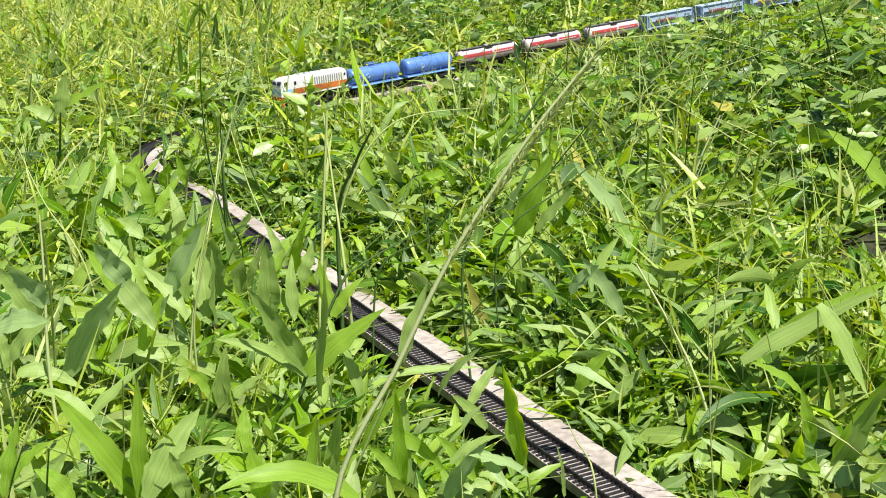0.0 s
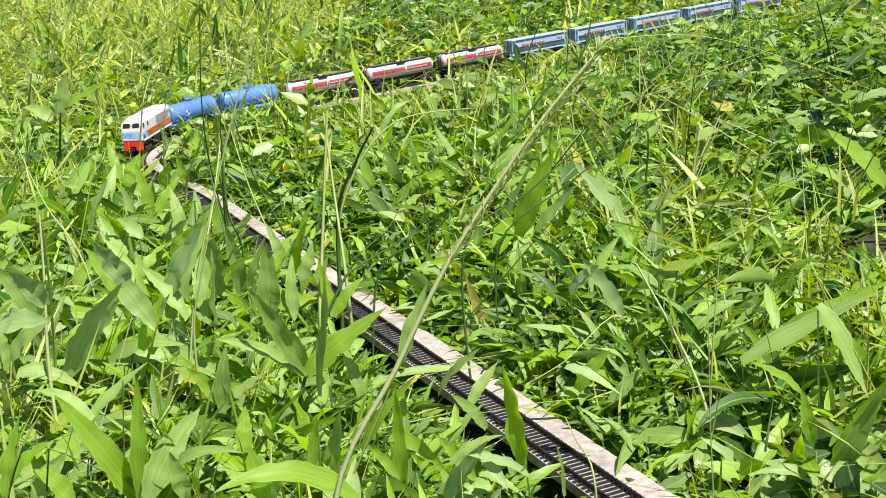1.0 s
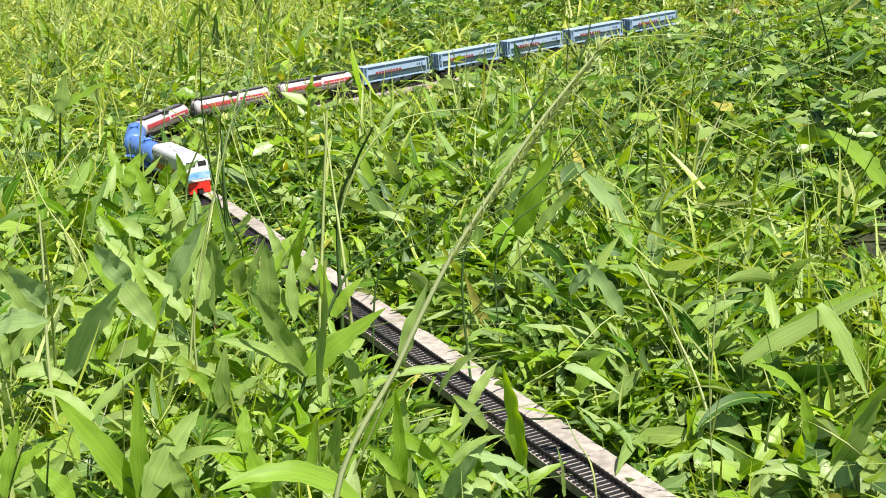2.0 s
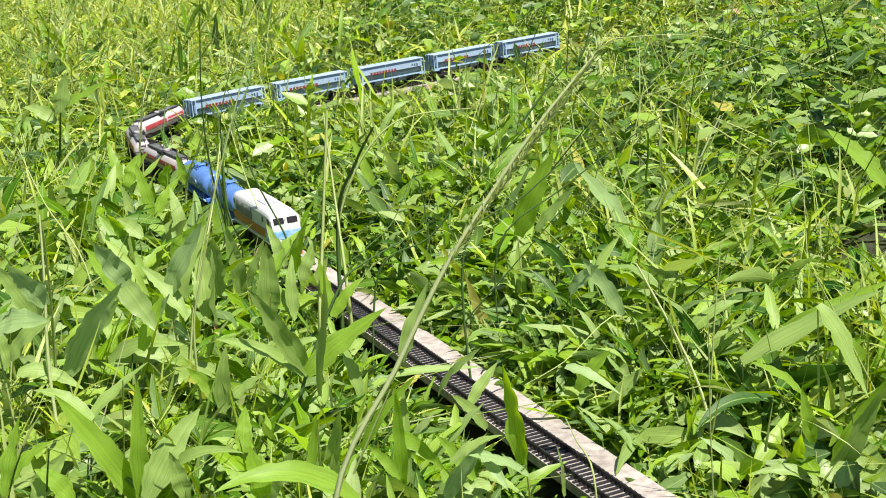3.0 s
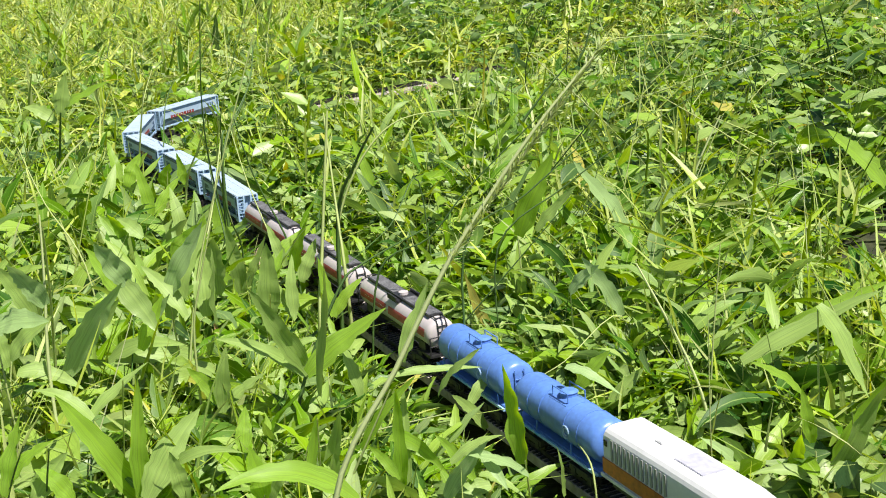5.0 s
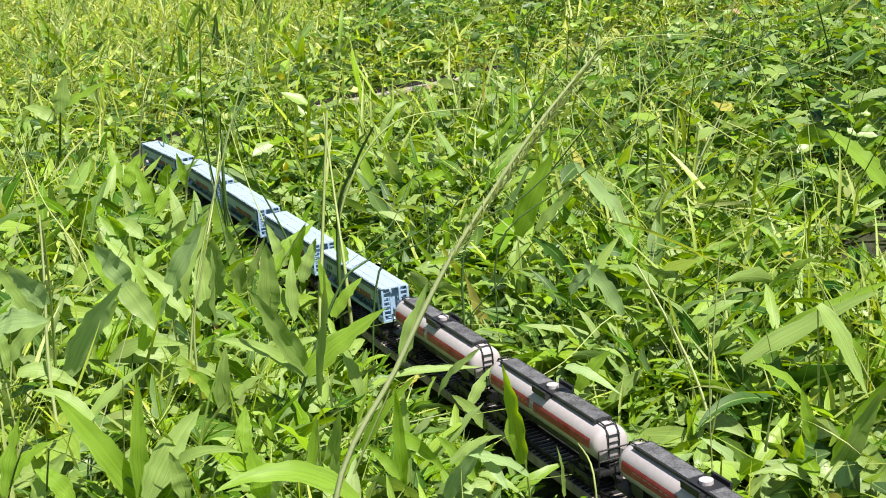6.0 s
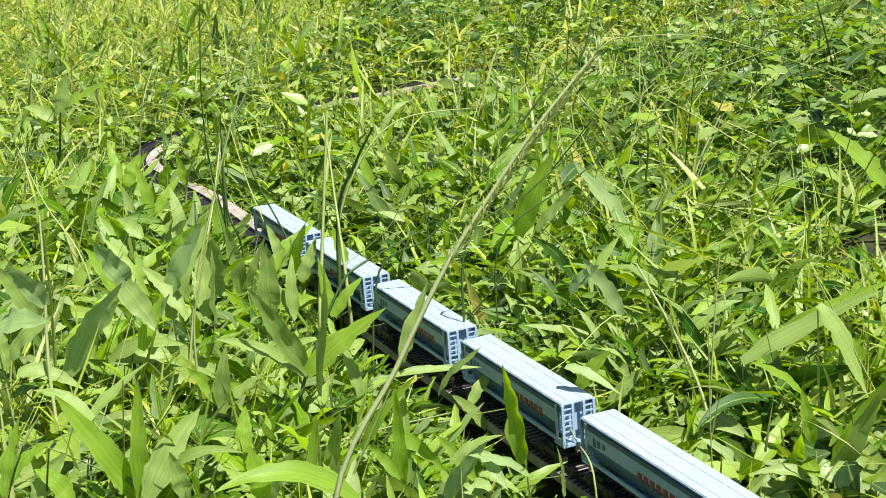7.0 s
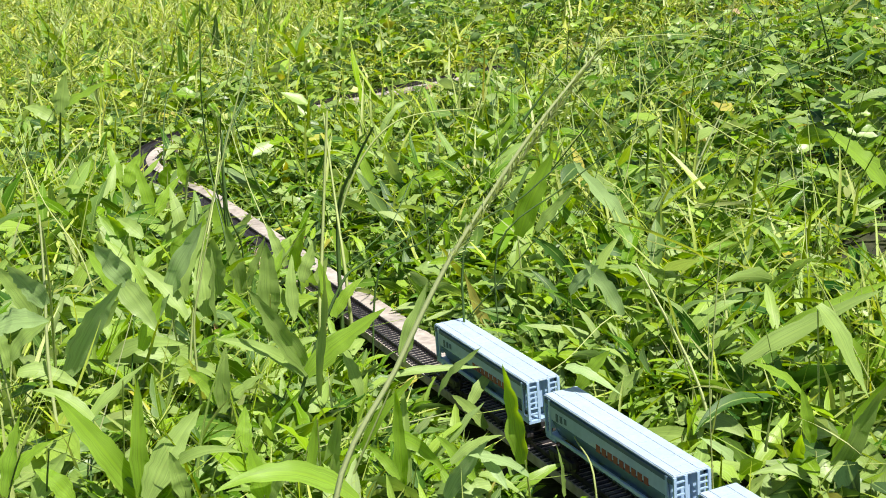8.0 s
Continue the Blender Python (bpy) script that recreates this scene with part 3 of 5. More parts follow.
def leaf_sheet(name, base, azim, lift, droop, length, width, profile, mat, roll=None, fold=0.22, sway=None):
    """Many leaves as one mesh: each a creased, tapering, arching strip. Angles in radians, all arrays of one length."""
    n, prof = len(base), np.array(PROFILES[profile])
    k = len(prof)
    t = np.linspace(0, 1, k)
    ang = lift[:, None] - droop[:, None] * t[None, :] ** 1.3
    az = azim[:, None] + (0 if sway is None else sway[:, None] * t[None, :])
    step = (length / (k - 1))[:, None]
    mid = np.stack([np.cos(ang) * np.cos(az), np.cos(ang) * np.sin(az), np.sin(ang)], -1)
    seg = (mid[:, 1:] + mid[:, :-1]) / 2 * step[..., None]
    pos = np.concatenate([np.zeros((n, 1, 3)), np.cumsum(seg, 1)], 1) + base[:, None, :]
    side = np.stack([-np.sin(az), np.cos(az), np.zeros_like(az)], -1) * np.ones((n, k, 1))
    up = np.cross(mid, side)
    rl = (np.zeros(n) if roll is None else roll)[:, None] + rng.normal(0, 0.55, n)[:, None] * t[None, :]
    across = side * np.cos(rl)[..., None] + up * np.sin(rl)[..., None]
    nrm = np.cross(mid, across)
    w = (width[:, None] * prof[None, :] / 2)[..., None]
    # uneven margins that curl up and down
    wide = 1 + rng.normal(0, 0.13, (2, n, k, 1))
    curl = fold + rng.normal(0, 0.22, (2, n, k, 1))
    verts = np.stack([pos - across * w * wide[0] + nrm * w * curl[0], pos - nrm * w * fold * 0.3, pos + across * w * wide[1] + nrm * w * curl[1]], 2)
    return mesh_of_strips(name, verts, mat)


def mesh_of_strips(name, verts, mat):
    """verts: strip, station, three across, xyz."""
    n, k = verts.shape[:2]
    idx = np.arange(n * k * 3).reshape(n, k, 3)
    quads = np.stack([idx[:, :-1, :-1], idx[:, :-1, 1:], idx[:, 1:, 1:], idx[:, 1:, :-1]], -1).reshape(-1, 4)
    uv = np.zeros((n, k, 3, 2))
    uv[..., 0] = np.array([0.0, 0.5, 1.0])
    uv[..., 1] = np.linspace(0, 1, k)[:, None]
    me = bpy.data.meshes.new(name)
    me.vertices.add(n * k * 3)
    me.vertices.foreach_set("co", verts.astype(np.float32).ravel())
    me.loops.add(quads.size)
    me.loops.foreach_set("vertex_index", quads.ravel().astype(np.int32))
    me.polygons.add(len(quads))
    me.polygons.foreach_set("loop_start", np.arange(0, quads.size, 4, dtype=np.int32))
    me.polygons.foreach_set("use_smooth", np.ones(len(quads), dtype=bool))
    layer = me.uv_layers.new(name="leaf")
    layer.data.foreach_set("uv", uv.reshape(-1, 2)[quads.ravel()].astype(np.float32).ravel())
    me.update(calc_edges=True)
    me.materials.append(mat)
    return me


def rods_mesh(name, paths, radius, mat, taper=0.45):
    """Many thin stems as one mesh: paths (n, k, 3), radius (n,). Three-sided tubes."""
    n, k = paths.shape[:2]
    d = paths[:, -1] - paths[:, 0]
    d /= np.linalg.norm(d, axis=1)[:, None]
    ref = np.where(np.abs(d[:, 2:3]) > 0.9, np.array([[1.0, 0, 0]]), np.array([[0, 0, 1.0]]))
    u = np.cross(d, ref); u /= np.linalg.norm(u, axis=1)[:, None]
    v = np.cross(d, u)
    rad = radius[:, None] * np.linspace(1, taper, k)[None, :]
    rings = []
    for j in range(4):
        a = 2 * math.pi * j / 4
        rings.append(paths + (u * math.cos(a) + v * math.sin(a))[:, None, :] * rad[..., None])
    verts = np.stack(rings, 2)
    idx = np.arange(n * k * 4).reshape(n, k, 4)
    nxt = np.roll(idx, -1, axis=2)
    quads = np.stack([idx[:, :-1], nxt[:, :-1], nxt[:, 1:], idx[:, 1:]], -1).reshape(-1, 4)
    me = bpy.data.meshes.new(name)
    me.vertices.add(n * k * 4)
    me.vertices.foreach_set("co", verts.astype(np.float32).ravel())
    me.loops.add(quads.size)
    me.loops.foreach_set("vertex_index", quads.ravel().astype(np.int32))
    me.polygons.add(len(quads))
    me.polygons.foreach_set("loop_start", np.arange(0, quads.size, 4, dtype=np.int32))
    me.polygons.foreach_set("use_smooth", np.ones(len(quads), dtype=bool))
    layer = me.uv_layers.new(name="leaf")
    layer.data.foreach_set("uv", np.full(quads.size * 2, 0.3, dtype=np.float32))
    me.update(calc_edges=True)
    me.materials.append(mat)
    return me


def from_track(xy):
    """Distance to the track's middle, and +1 on the side towards the open end of the V, the camera's side."""
    d2 = ((xy[:, None, :] - WAY[None, :, :2]) ** 2).sum(-1)
    k = d2.argmin(1)
    return np.sqrt(d2[np.arange(len(xy)), k]), WAY[k, 3]


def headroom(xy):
    """How high plants grow: capped under the lens's sightline to the track, higher away from it; the bend and its ends
    are overgrown.
    """
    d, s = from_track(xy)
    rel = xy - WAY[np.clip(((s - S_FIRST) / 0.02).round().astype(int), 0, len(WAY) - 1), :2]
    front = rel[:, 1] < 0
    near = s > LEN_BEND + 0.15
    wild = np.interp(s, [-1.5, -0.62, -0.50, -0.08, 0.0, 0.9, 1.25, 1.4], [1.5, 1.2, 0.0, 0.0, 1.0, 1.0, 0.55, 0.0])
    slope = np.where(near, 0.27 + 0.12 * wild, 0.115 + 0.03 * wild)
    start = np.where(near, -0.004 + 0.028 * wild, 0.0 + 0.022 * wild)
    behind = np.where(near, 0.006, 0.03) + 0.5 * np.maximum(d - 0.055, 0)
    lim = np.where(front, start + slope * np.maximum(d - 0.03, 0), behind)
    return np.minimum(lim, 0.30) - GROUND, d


def scatter(n, x0, x1, y0, y1, clear=0.03, fan=True, gaps=True, thin=0.0):
    """Places on the ground, kept off the boards, within the fan of land in front of the lens."""
    xy = np.stack([rng.uniform(x0, x1, n), rng.uniform(y0, y1, n)], 1)
    if fan:
        ragged = np.array([noise.noise((x * 1.5, y * 1.5, 2.0)) for x, y in xy])
        xy = xy[(np.abs(xy[:, 0] + 0.01) < 0.22 + 0.345 * xy[:, 1] + 0.12 * ragged) & (xy[:, 1] < 5.35 - 0.82 * xy[:, 0] + 0.3 * ragged)]
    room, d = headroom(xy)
    # Patches left bare so the darkened soil reads as shade between plants.
    patch = np.array([noise.noise((x / 0.17, y / 0.17, 9.0)) for x, y in xy])
    bare = patch < -0.42 + (0.26 if gaps else 0.0) * np.clip(xy[:, 0] - 0.15, 0, 0.8)
    if not gaps:
        bare |= (patch < 0.04) & (xy[:, 1] < 2.8)
    if gaps:
        weedy = (xy[:, 0] > 0.27 + 0.09 * xy[:, 1] + 0.12 * patch) & (xy[:, 1] > 1.22) & (xy[:, 1] < 3.5)
        bare |= weedy & ((patch < 0.16) | (rng.uniform(0, 1, len(xy)) < thin))
    if gaps is None:
        bare &= False
    # Bare ellipse: dark soil put in place of shade under a bush.
    bare |= ((xy[:, 0] - 1.26) / 0.17) ** 2 + ((xy[:, 1] - 3.78) / 0.34) ** 2 < 1
    # Thinned on the right, showing dark soil for the weeds' own shade.
    shady = (xy[:, 0] > 0.21 * xy[:, 1]) & (xy[:, 1] > 1.28) & (xy[:, 1] < 2.9)
    bare |= shady & (rng.uniform(0, 1, len(xy)) < 0.36)
    keep = (d > clear + 0.012) & ~bare
    return xy[keep], room[keep]


def clump(xy, size):
    """Patchiness: smooth value 0..1 over the land."""
    return np.array([noise.noise((x / size, y / size, 5.0)) for x, y in xy]) * 0.5 + 0.5


def stuff(name, me, label, category):
    return tagged(new(name, me), label, category, kind="stuff")


def leafy(name, n, area, hgt, leaves, length, width, profile, mat, label, category, lift=(10, 70), droop=(20, 80), clear=0.03, stem_mat=None, low=0.0, lean=0.35, fold=0.22, roll=0.4, gaps=True, thin=0.0):
    """Leafy plants: leaning stems with leaves up their height, all in one mesh, and their stems."""
    xy, room = scatter(n, *area, clear, True, gaps, thin)
    m = len(xy)
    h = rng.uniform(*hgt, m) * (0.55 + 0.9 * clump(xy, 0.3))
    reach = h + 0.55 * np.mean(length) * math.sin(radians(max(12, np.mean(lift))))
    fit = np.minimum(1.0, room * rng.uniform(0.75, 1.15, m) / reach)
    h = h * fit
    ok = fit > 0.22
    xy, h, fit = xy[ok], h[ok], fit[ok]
    m = len(xy)
    la, lm = rng.uniform(0, 2 * math.pi, m), rng.uniform(0, lean, m)
    top = np.stack([xy[:, 0] + np.cos(la) * h * lm, xy[:, 1] + np.sin(la) * h * lm, GROUND + h], 1)
    foot = np.stack([xy[:, 0], xy[:, 1], np.full(m, GROUND - 0.004)], 1)
    q = np.repeat(np.arange(m), leaves)
    f = np.tile(np.linspace(0.25 + low, 1.0, leaves), m) + rng.uniform(-0.1, 0.04, len(q))
    base = foot[q] + (top - foot)[q] * f[:, None]
    az = np.repeat(rng.uniform(0, 2 * math.pi, m), leaves) + np.tile(np.arange(leaves) * 2.4, m) + rng.normal(0, 0.5, len(q))
    size = np.clip(fit[q], 0.55, 1.0) * rng.uniform(0.6, 1.25, len(q))
    me = leaf_sheet(name, base, az, np.radians(rng.uniform(*lift, len(q))), np.radians(rng.uniform(*droop, len(q))), size * rng.uniform(*length, len(q)), size * rng.uniform(*width, len(q)), profile, mat,
                    rng.normal(0, roll, len(q)), fold, rng.normal(0, 0.35, len(q)))
    stuff(name, me, label, category)
    if stem_mat:
        bend = rng.normal(0, 0.08, (m, 3)) * h[:, None]
        bend[:, 2] = 0
        path = np.stack([foot, (foot + top) / 2 + bend, top], 1)
        stuff(name + "_stems", rods_mesh(name + "_stems", path, rng.uniform(0.0007, 0.0013, m), stem_mat), "thin green stems of the weeds", "stems")


leafy("far_small_weeds", 13000, (-2.8, 2.6, 2.2, 6.6), (0.03, 0.08), 7, (0.028, 0.055), (0.009, 0.018), "lance_s", M_FAR, "low small-leaved weeds, yellower and coloured bright for sun", "weeds", (-20, 50), (0, 70), 0.035, None, thin=0.30)
leafy("far_fine_grass", 7000, (-2.8, 2.6, 2.0, 6.6), (0.03, 0.10), 5, (0.04, 0.09), (0.0022, 0.0048), "thin_s", M_FINE, "fine bright grass blades", "grass", (10, 85), (-10, 45), 0.03, None, lean=0.9, thin=1.0)
leafy("far_sunny_grass", 3200, (-1.2, 1.2, 2.7, 5.4), (0.04, 0.09), 6, (0.04, 0.08), (0.003, 0.007), "thin_s", M_FAR, "fine grass over the far ground, coloured bright for sun", "grass", (0, 70), (0, 60), 0.05, None, lean=0.7, gaps=None)
leafy("far_broad_grass", 2000, (-2.4, 2.2, 2.2, 5.5), (0.04, 0.10), 5, (0.04, 0.07), (0.007, 0.012), "blade", M_BROAD, "tufts of broad grass among the weeds", "grass", (0, 75), (0, 80), 0.05, None, thin=0.60)
leafy("tall_tufts", 60, (-1.7, 0.1, 2.5, 4.6), (0.07, 0.13), 7, (0.06, 0.11), (0.008, 0.014), "blade", M_BROAD, "tall upright grass tufts above the weeds", "grass", (35, 85), (0, 45), 0.25, M_STALK, lean=0.25, gaps=None)
leafy("tall_shady_weeds", 450, (0.9, 1.9, 4.0, 4.9), (0.14, 0.26), 9, (0.05, 0.09), (0.014, 0.026), "lance", M_WEED, "taller dense weeds with shade beneath", "weeds", (-10, 50), (0, 60), 0.2, M_DARK)
leafy("shade_weeds", 420, (0.36, 1.05, 1.6, 3.0), (0.10, 0.16), 9, (0.03, 0.055), (0.012, 0.020), "lance", M_WEED, "taller leafy weeds with deep shade beneath", "weeds", (-15, 45), (0, 60), 0.08, M_STALK, low=0.35, gaps=None)
leafy("middle_weeds", 8000, (-1.4, 1.5, 1.05, 2.9), (0.03, 0.085), 7, (0.03, 0.06), (0.009, 0.017), "lance_s", M_WEED, "leafy green weeds in sun", "weeds", (-25, 50), (0, 80), 0.03, M_STALK, roll=0.6, thin=0.45)
leafy("oval_weeds", 2000, (-0.2, 1.9, 1.5, 4.2), (0.08, 0.17), 8, (0.022, 0.040), (0.012, 0.021), "oval_s", M_WEED, "oval-leaved weeds in dense patches", "weeds", (-15, 40), (0, 50), 0.05, M_STALK, low=0.3, gaps=False)
leafy("round_weeds", 1200, (-1.4, 0.3, 1.3, 3.6), (0.05, 0.10), 6, (0.025, 0.045), (0.016, 0.028), "oval", M_WEED, "round-leaved weeds among the grass", "weeds", (-15, 40), (0, 50), 0.05, M_STALK)
leafy("middle_grass", 3600, (-1.5, 1.5, 1.0, 2.6), (0.04, 0.11), 5, (0.05, 0.10), (0.0025, 0.0055), "thin_s", M_FINE, "thin bright grass blades", "grass", (0, 85), (-10, 50), 0.03, None, lean=0.9, thin=1.0)
leafy("broad_grass", 1000, (-0.8, 0.1, 1.12, 1.7), (0.04, 0.105), 5, (0.05, 0.095), (0.009, 0.017), "blade", M_BROAD, "broad-bladed creeping grass", "grass", (-10, 70), (0, 90), 0.035, M_STALK, roll=0.6)
leafy("lying_grass", 1500, (0.05, 0.8, 0.95, 1.7), (0.03, 0.08), 6, (0.04, 0.085), (0.006, 0.013), "blade", M_BROAD, "broad grass blades lying over one another", "grass", (-25, 55), (0, 80), 0.04, M_STALK, roll=0.7, lean=0.8, thin=0.60)
leafy("track_edge_grass", 900, (-0.7, 0.2, 1.0, 2.3), (0.04, 0.10), 5, (0.04, 0.08), (0.008, 0.014), "blade", M_BROAD, "broad grass crowding the track's edge", "grass", (0, 75), (0, 80), 0.018, M_STALK)
leafy("front_thin_grass", 900, (-0.7, 0.7, 0.7, 1.15), (0.03, 0.08), 4, (0.05, 0.10), (0.002, 0.0045), "thin", M_FINE, "thin grass blades in the foreground", "grass", (5, 85), (-10, 40), 0.04, None, lean=0.8)
leafy("front_round_leaves", 200, (-0.7, 0.0, 0.7, 1.3), (0.04, 0.07), 4, (0.035, 0.055), (0.022, 0.034), "oval", M_WEED, "pale rounded leaves in the foreground", "weeds", (-25, 25), (0, 50), 0.05, M_STALK, roll=0.4)
leafy("front_leaves", 700, (-0.7, 0.7, 0.55, 1.2), (0.03, 0.065), 5, (0.04, 0.07), (0.014, 0.024), "lance", M_WEED, "broad low leaves in the foreground", "weeds", (-20, 45), (0, 60), 0.04, M_STALK, roll=0.6)
leafy("track_side_leaves", 1500, (-0.25, 0.16, 0.66, 1.2), (0.03, 0.06), 5, (0.03, 0.06), (0.006, 0.012), "blade", M_BROAD, "short broad leaves along the board", "grass", (-10, 70), (0, 70), 0.028, M_STALK, roll=0.6, gaps=None)
leafy("carpet_weeds", 900, (0.2, 1.5, 1.3, 3.6), (0.012, 0.035), 5, (0.02, 0.04), (0.008, 0.015), "lance_s", M_WEED, "low dark leaves close to the soil", "weeds", (-15, 45), (0, 60), 0.03, None, gaps=None)
leafy("under_leaves", 3000, (-1.0, 1.0, 0.5, 2.2), (0.02, 0.05), 5, (0.03, 0.065), (0.008, 0.017), "lance_s", M_WEED, "shaded low leaves near the soil", "weeds", (-20, 50), (0, 60), 0.014, None, roll=0.6)


def outer_grass():
    """Plain grass over the land around, beyond what stands close to the track."""
    xy = np.stack([rng.uniform(-4.5, 4.5, 12000), rng.uniform(-2.2, 7.5, 12000)], 1)
    d, s = from_track(xy)
    out = (np.abs(xy[:, 0] + 0.01) > 0.25 + 0.345 * xy[:, 1]) | (xy[:, 1] > 5.35 - 0.82 * xy[:, 0]) | (xy[:, 1] < 0.6)
    xy = xy[out & (d > 0.06) & (np.hypot(xy[:, 0], xy[:, 1]) > 0.2)]
    q = np.repeat(np.arange(len(xy)), 3)
    n = len(q)
    base = np.stack([xy[q, 0] + rng.normal(0, 0.02, n), xy[q, 1] + rng.normal(0, 0.02, n), np.full(n, GROUND)], 1)
    me = leaf_sheet("outer_grass", base, rng.uniform(0, 6.3, n), np.radians(rng.uniform(20, 80, n)), np.radians(rng.uniform(10, 90, n)), rng.uniform(0.06, 0.13, n), rng.uniform(0.012, 0.026, n), "lance_s", M_BROAD, rng.normal(0, 0.5, n))
    stuff("outer_grass", me, "plain grass over the surrounding land", "grass")


outer_grass()


def dead_leaves():
    xy, room = scatter(900, -1.6, 1.6, 0.7, 4.0, 0.05)
    m = len(xy)
    base = np.stack([xy[:, 0], xy[:, 1], GROUND + rng.uniform(0.012, 0.035, m)], 1)
    me = leaf_sheet("leaf_litter", base, rng.uniform(0, 6.3, m), np.radians(rng.uniform(-10, 30, m)), np.radians(rng.uniform(-40, 60, m)), rng.uniform(0.025, 0.05, m), rng.uniform(0.01, 0.022, m), "oval", M_DRY, rng.normal(0, 0.5, m))
    stuff("leaf_litter", me, "scattered dry brown fallen leaves", "leaves")


def trailing_stalks(name, n, area, mat, reach, label, most=1.0):
    """Thin stalks that rise out of the weeds, lean and arch over."""
    xy, room = scatter(n, *area, 0.10, thin=0.8)
    m = len(xy)
    a, h, lean = rng.uniform(0, 6.3, m), rng.uniform(*reach, m), rng.uniform(0.1, most, m)
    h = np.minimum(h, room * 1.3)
    t = np.linspace(0, 1, 6)[None, :]
    run = h[:, None] * lean[:, None] * (0.5 * t + 0.7 * t ** 2)
    z = GROUND + h[:, None] * (t - 0.25 * np.minimum(lean, 1.2)[:, None] * t ** 2)
    path = np.stack([xy[:, :1] + np.cos(a)[:, None] * run, xy[:, 1:] + np.sin(a)[:, None] * run, z], -1)
    stuff(name, rods_mesh(name, path, rng.uniform(0.0004, 0.0009, m), mat, 0.3), label, "stalks")


dead_leaves()
trailing_stalks("pale_stalks", 2600, (-1.6, 1.6, 0.85, 4.2), M_STALK, (0.09, 0.20), "thin pale grass stalks arching over the weeds")
trailing_stalks("dark_stalks", 260, (-1.4, 1.4, 1.0, 3.6), M_DARK, (0.10, 0.22), "thin dark stems among the grass")


trailing_stalks("dry_straw", 700, (-0.6, 1.0, 1.3, 3.0), M_DRY, (0.03, 0.06), "thin dry brown straw among the weeds", 3.0)
trailing_stalks("leaning_stalks", 520, (-0.9, 0.9, 0.85, 2.0), M_STALK, (0.05, 0.10), "thin pale stalks lying across the leaves", 3.0)


def straight_stalks(name, n, area, mat, length, label, lift=(10, 75)):
    """Bare stalks, nearly straight, that cross one another above the leaves."""
    xy, room = scatter(n, *area, 0.16, True, None)
    m = len(xy)
    a, e, size = rng.uniform(0, 6.3, m), np.radians(rng.uniform(*lift, m)), rng.uniform(*length, m)
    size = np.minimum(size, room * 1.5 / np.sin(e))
    t = np.linspace(0, 1, 5)[None, :]
    flat = size[:, None] * np.cos(e)[:, None] * t
    sag = rng.uniform(-0.02, 0.12, m)[:, None] * size[:, None] * t ** 2
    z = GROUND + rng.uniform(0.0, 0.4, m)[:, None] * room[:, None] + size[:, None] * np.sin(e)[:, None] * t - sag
    path = np.stack([xy[:, :1] + np.cos(a)[:, None] * flat, xy[:, 1:] + np.sin(a)[:, None] * flat, np.maximum(z, GROUND + 0.004)], -1)
    stuff(name, rods_mesh(name, path, rng.uniform(0.0005, 0.0011, m), mat, 0.5), label, "stalks")


straight_stalks("crossing_stalks", 900, (-1.3, 1.3, 0.75, 2.3), M_STALK, (0.08, 0.20), "pale bare grass stalks crossing over the leaves")
straight_stalks("far_crossing_stalks", 1500, (-2.2, 2.0, 2.2, 5.2), M_STALK, (0.10, 0.24), "pale bare grass stalks above far weeds", (25, 85))
straight_stalks("shaded_stalks", 380, (-1.0, 1.2, 0.9, 3.4), M_DARK, (0.10, 0.22), "dark bare stems crossing over the leaves")


# ---- single plants and loose bits that stand out ----
def hero(name, label, category):
    return tagged(new(name), label, category, "single grass plants")


def blade(plant, base, tip, width, arch, mat=M_BROAD):
    """One long creased leaf from base to tip, arched upwards by a share of its length."""
    a, b = Vector(base), Vector(tip)
    d = b - a
    face = Vector((rng.normal(0, 0.22), -0.75 + rng.normal(0, 0.2), 0.75))
    across = d.cross(face).normalized()
    nrm = across.cross(d).normalized()
    k = 17
    curl, twist = rng.normal(0, 0.18), rng.normal(0, 0.3)
    rows = []
    for i in range(k):
        t = i / (k - 1)
        w = min(1.0, 0.42 + 2.6 * t) * (1 - t ** 2.6) + 0.02
        c = a + d * t + Vector((0, 0, 1)) * (4 * t * (1 - t) * 0.55 * arch * d.length) + nrm * 0.02 * d.length * math.sin(6 * t + curl * 5)
        s = (across * math.cos(curl + twist * t) + nrm * math.sin(curl + twist * t)) * (w * width / 2)
        up = nrm * (w * width / 2)
        e = rng.normal(0, 0.08, 2)
        f = 0.26 + 0.16 * np.sin(np.array([19.0, 23.0]) * t + curl * 9) + rng.normal(0, 0.05, 2)
        rows.append([c - s * (1 + e[0]) + up * f[0], c - up * 0.08, c + s * (1 + e[1]) + up * f[1]])
    if mat is M_BROAD and rng.uniform() < 0.35:
        mat = M_LIME
    me = mesh_of_strips("leaf", np.array([rows]), mat)
    ob = new("leaf", me)
    ob.parent = plant


def stem(plant, pts, radius, mat):
    """A stalk through a few places, rounded off between them."""
    p = [Vector(q) for q in pts]
    fine = []
    for i in range(len(p) - 1):
        p0, p1, p2, p3 = p[max(i - 1, 0)], p[i], p[i + 1], p[min(i + 2, len(p) - 1)]
        for j in range(5):
            t = j / 5
            fine.append(0.5 * ((2 * p1) + (p2 - p0) * t + (2 * p0 - 5 * p1 + 4 * p2 - p3) * t * t + (3 * p1 - p0 - 3 * p2 + p3) * t ** 3))
    fine.append(p[-1])
    ob = new("stem", rods_mesh("stem", np.array([[list(q) for q in fine]]), np.array([radius]), mat, 0.4))
    ob.parent = plant


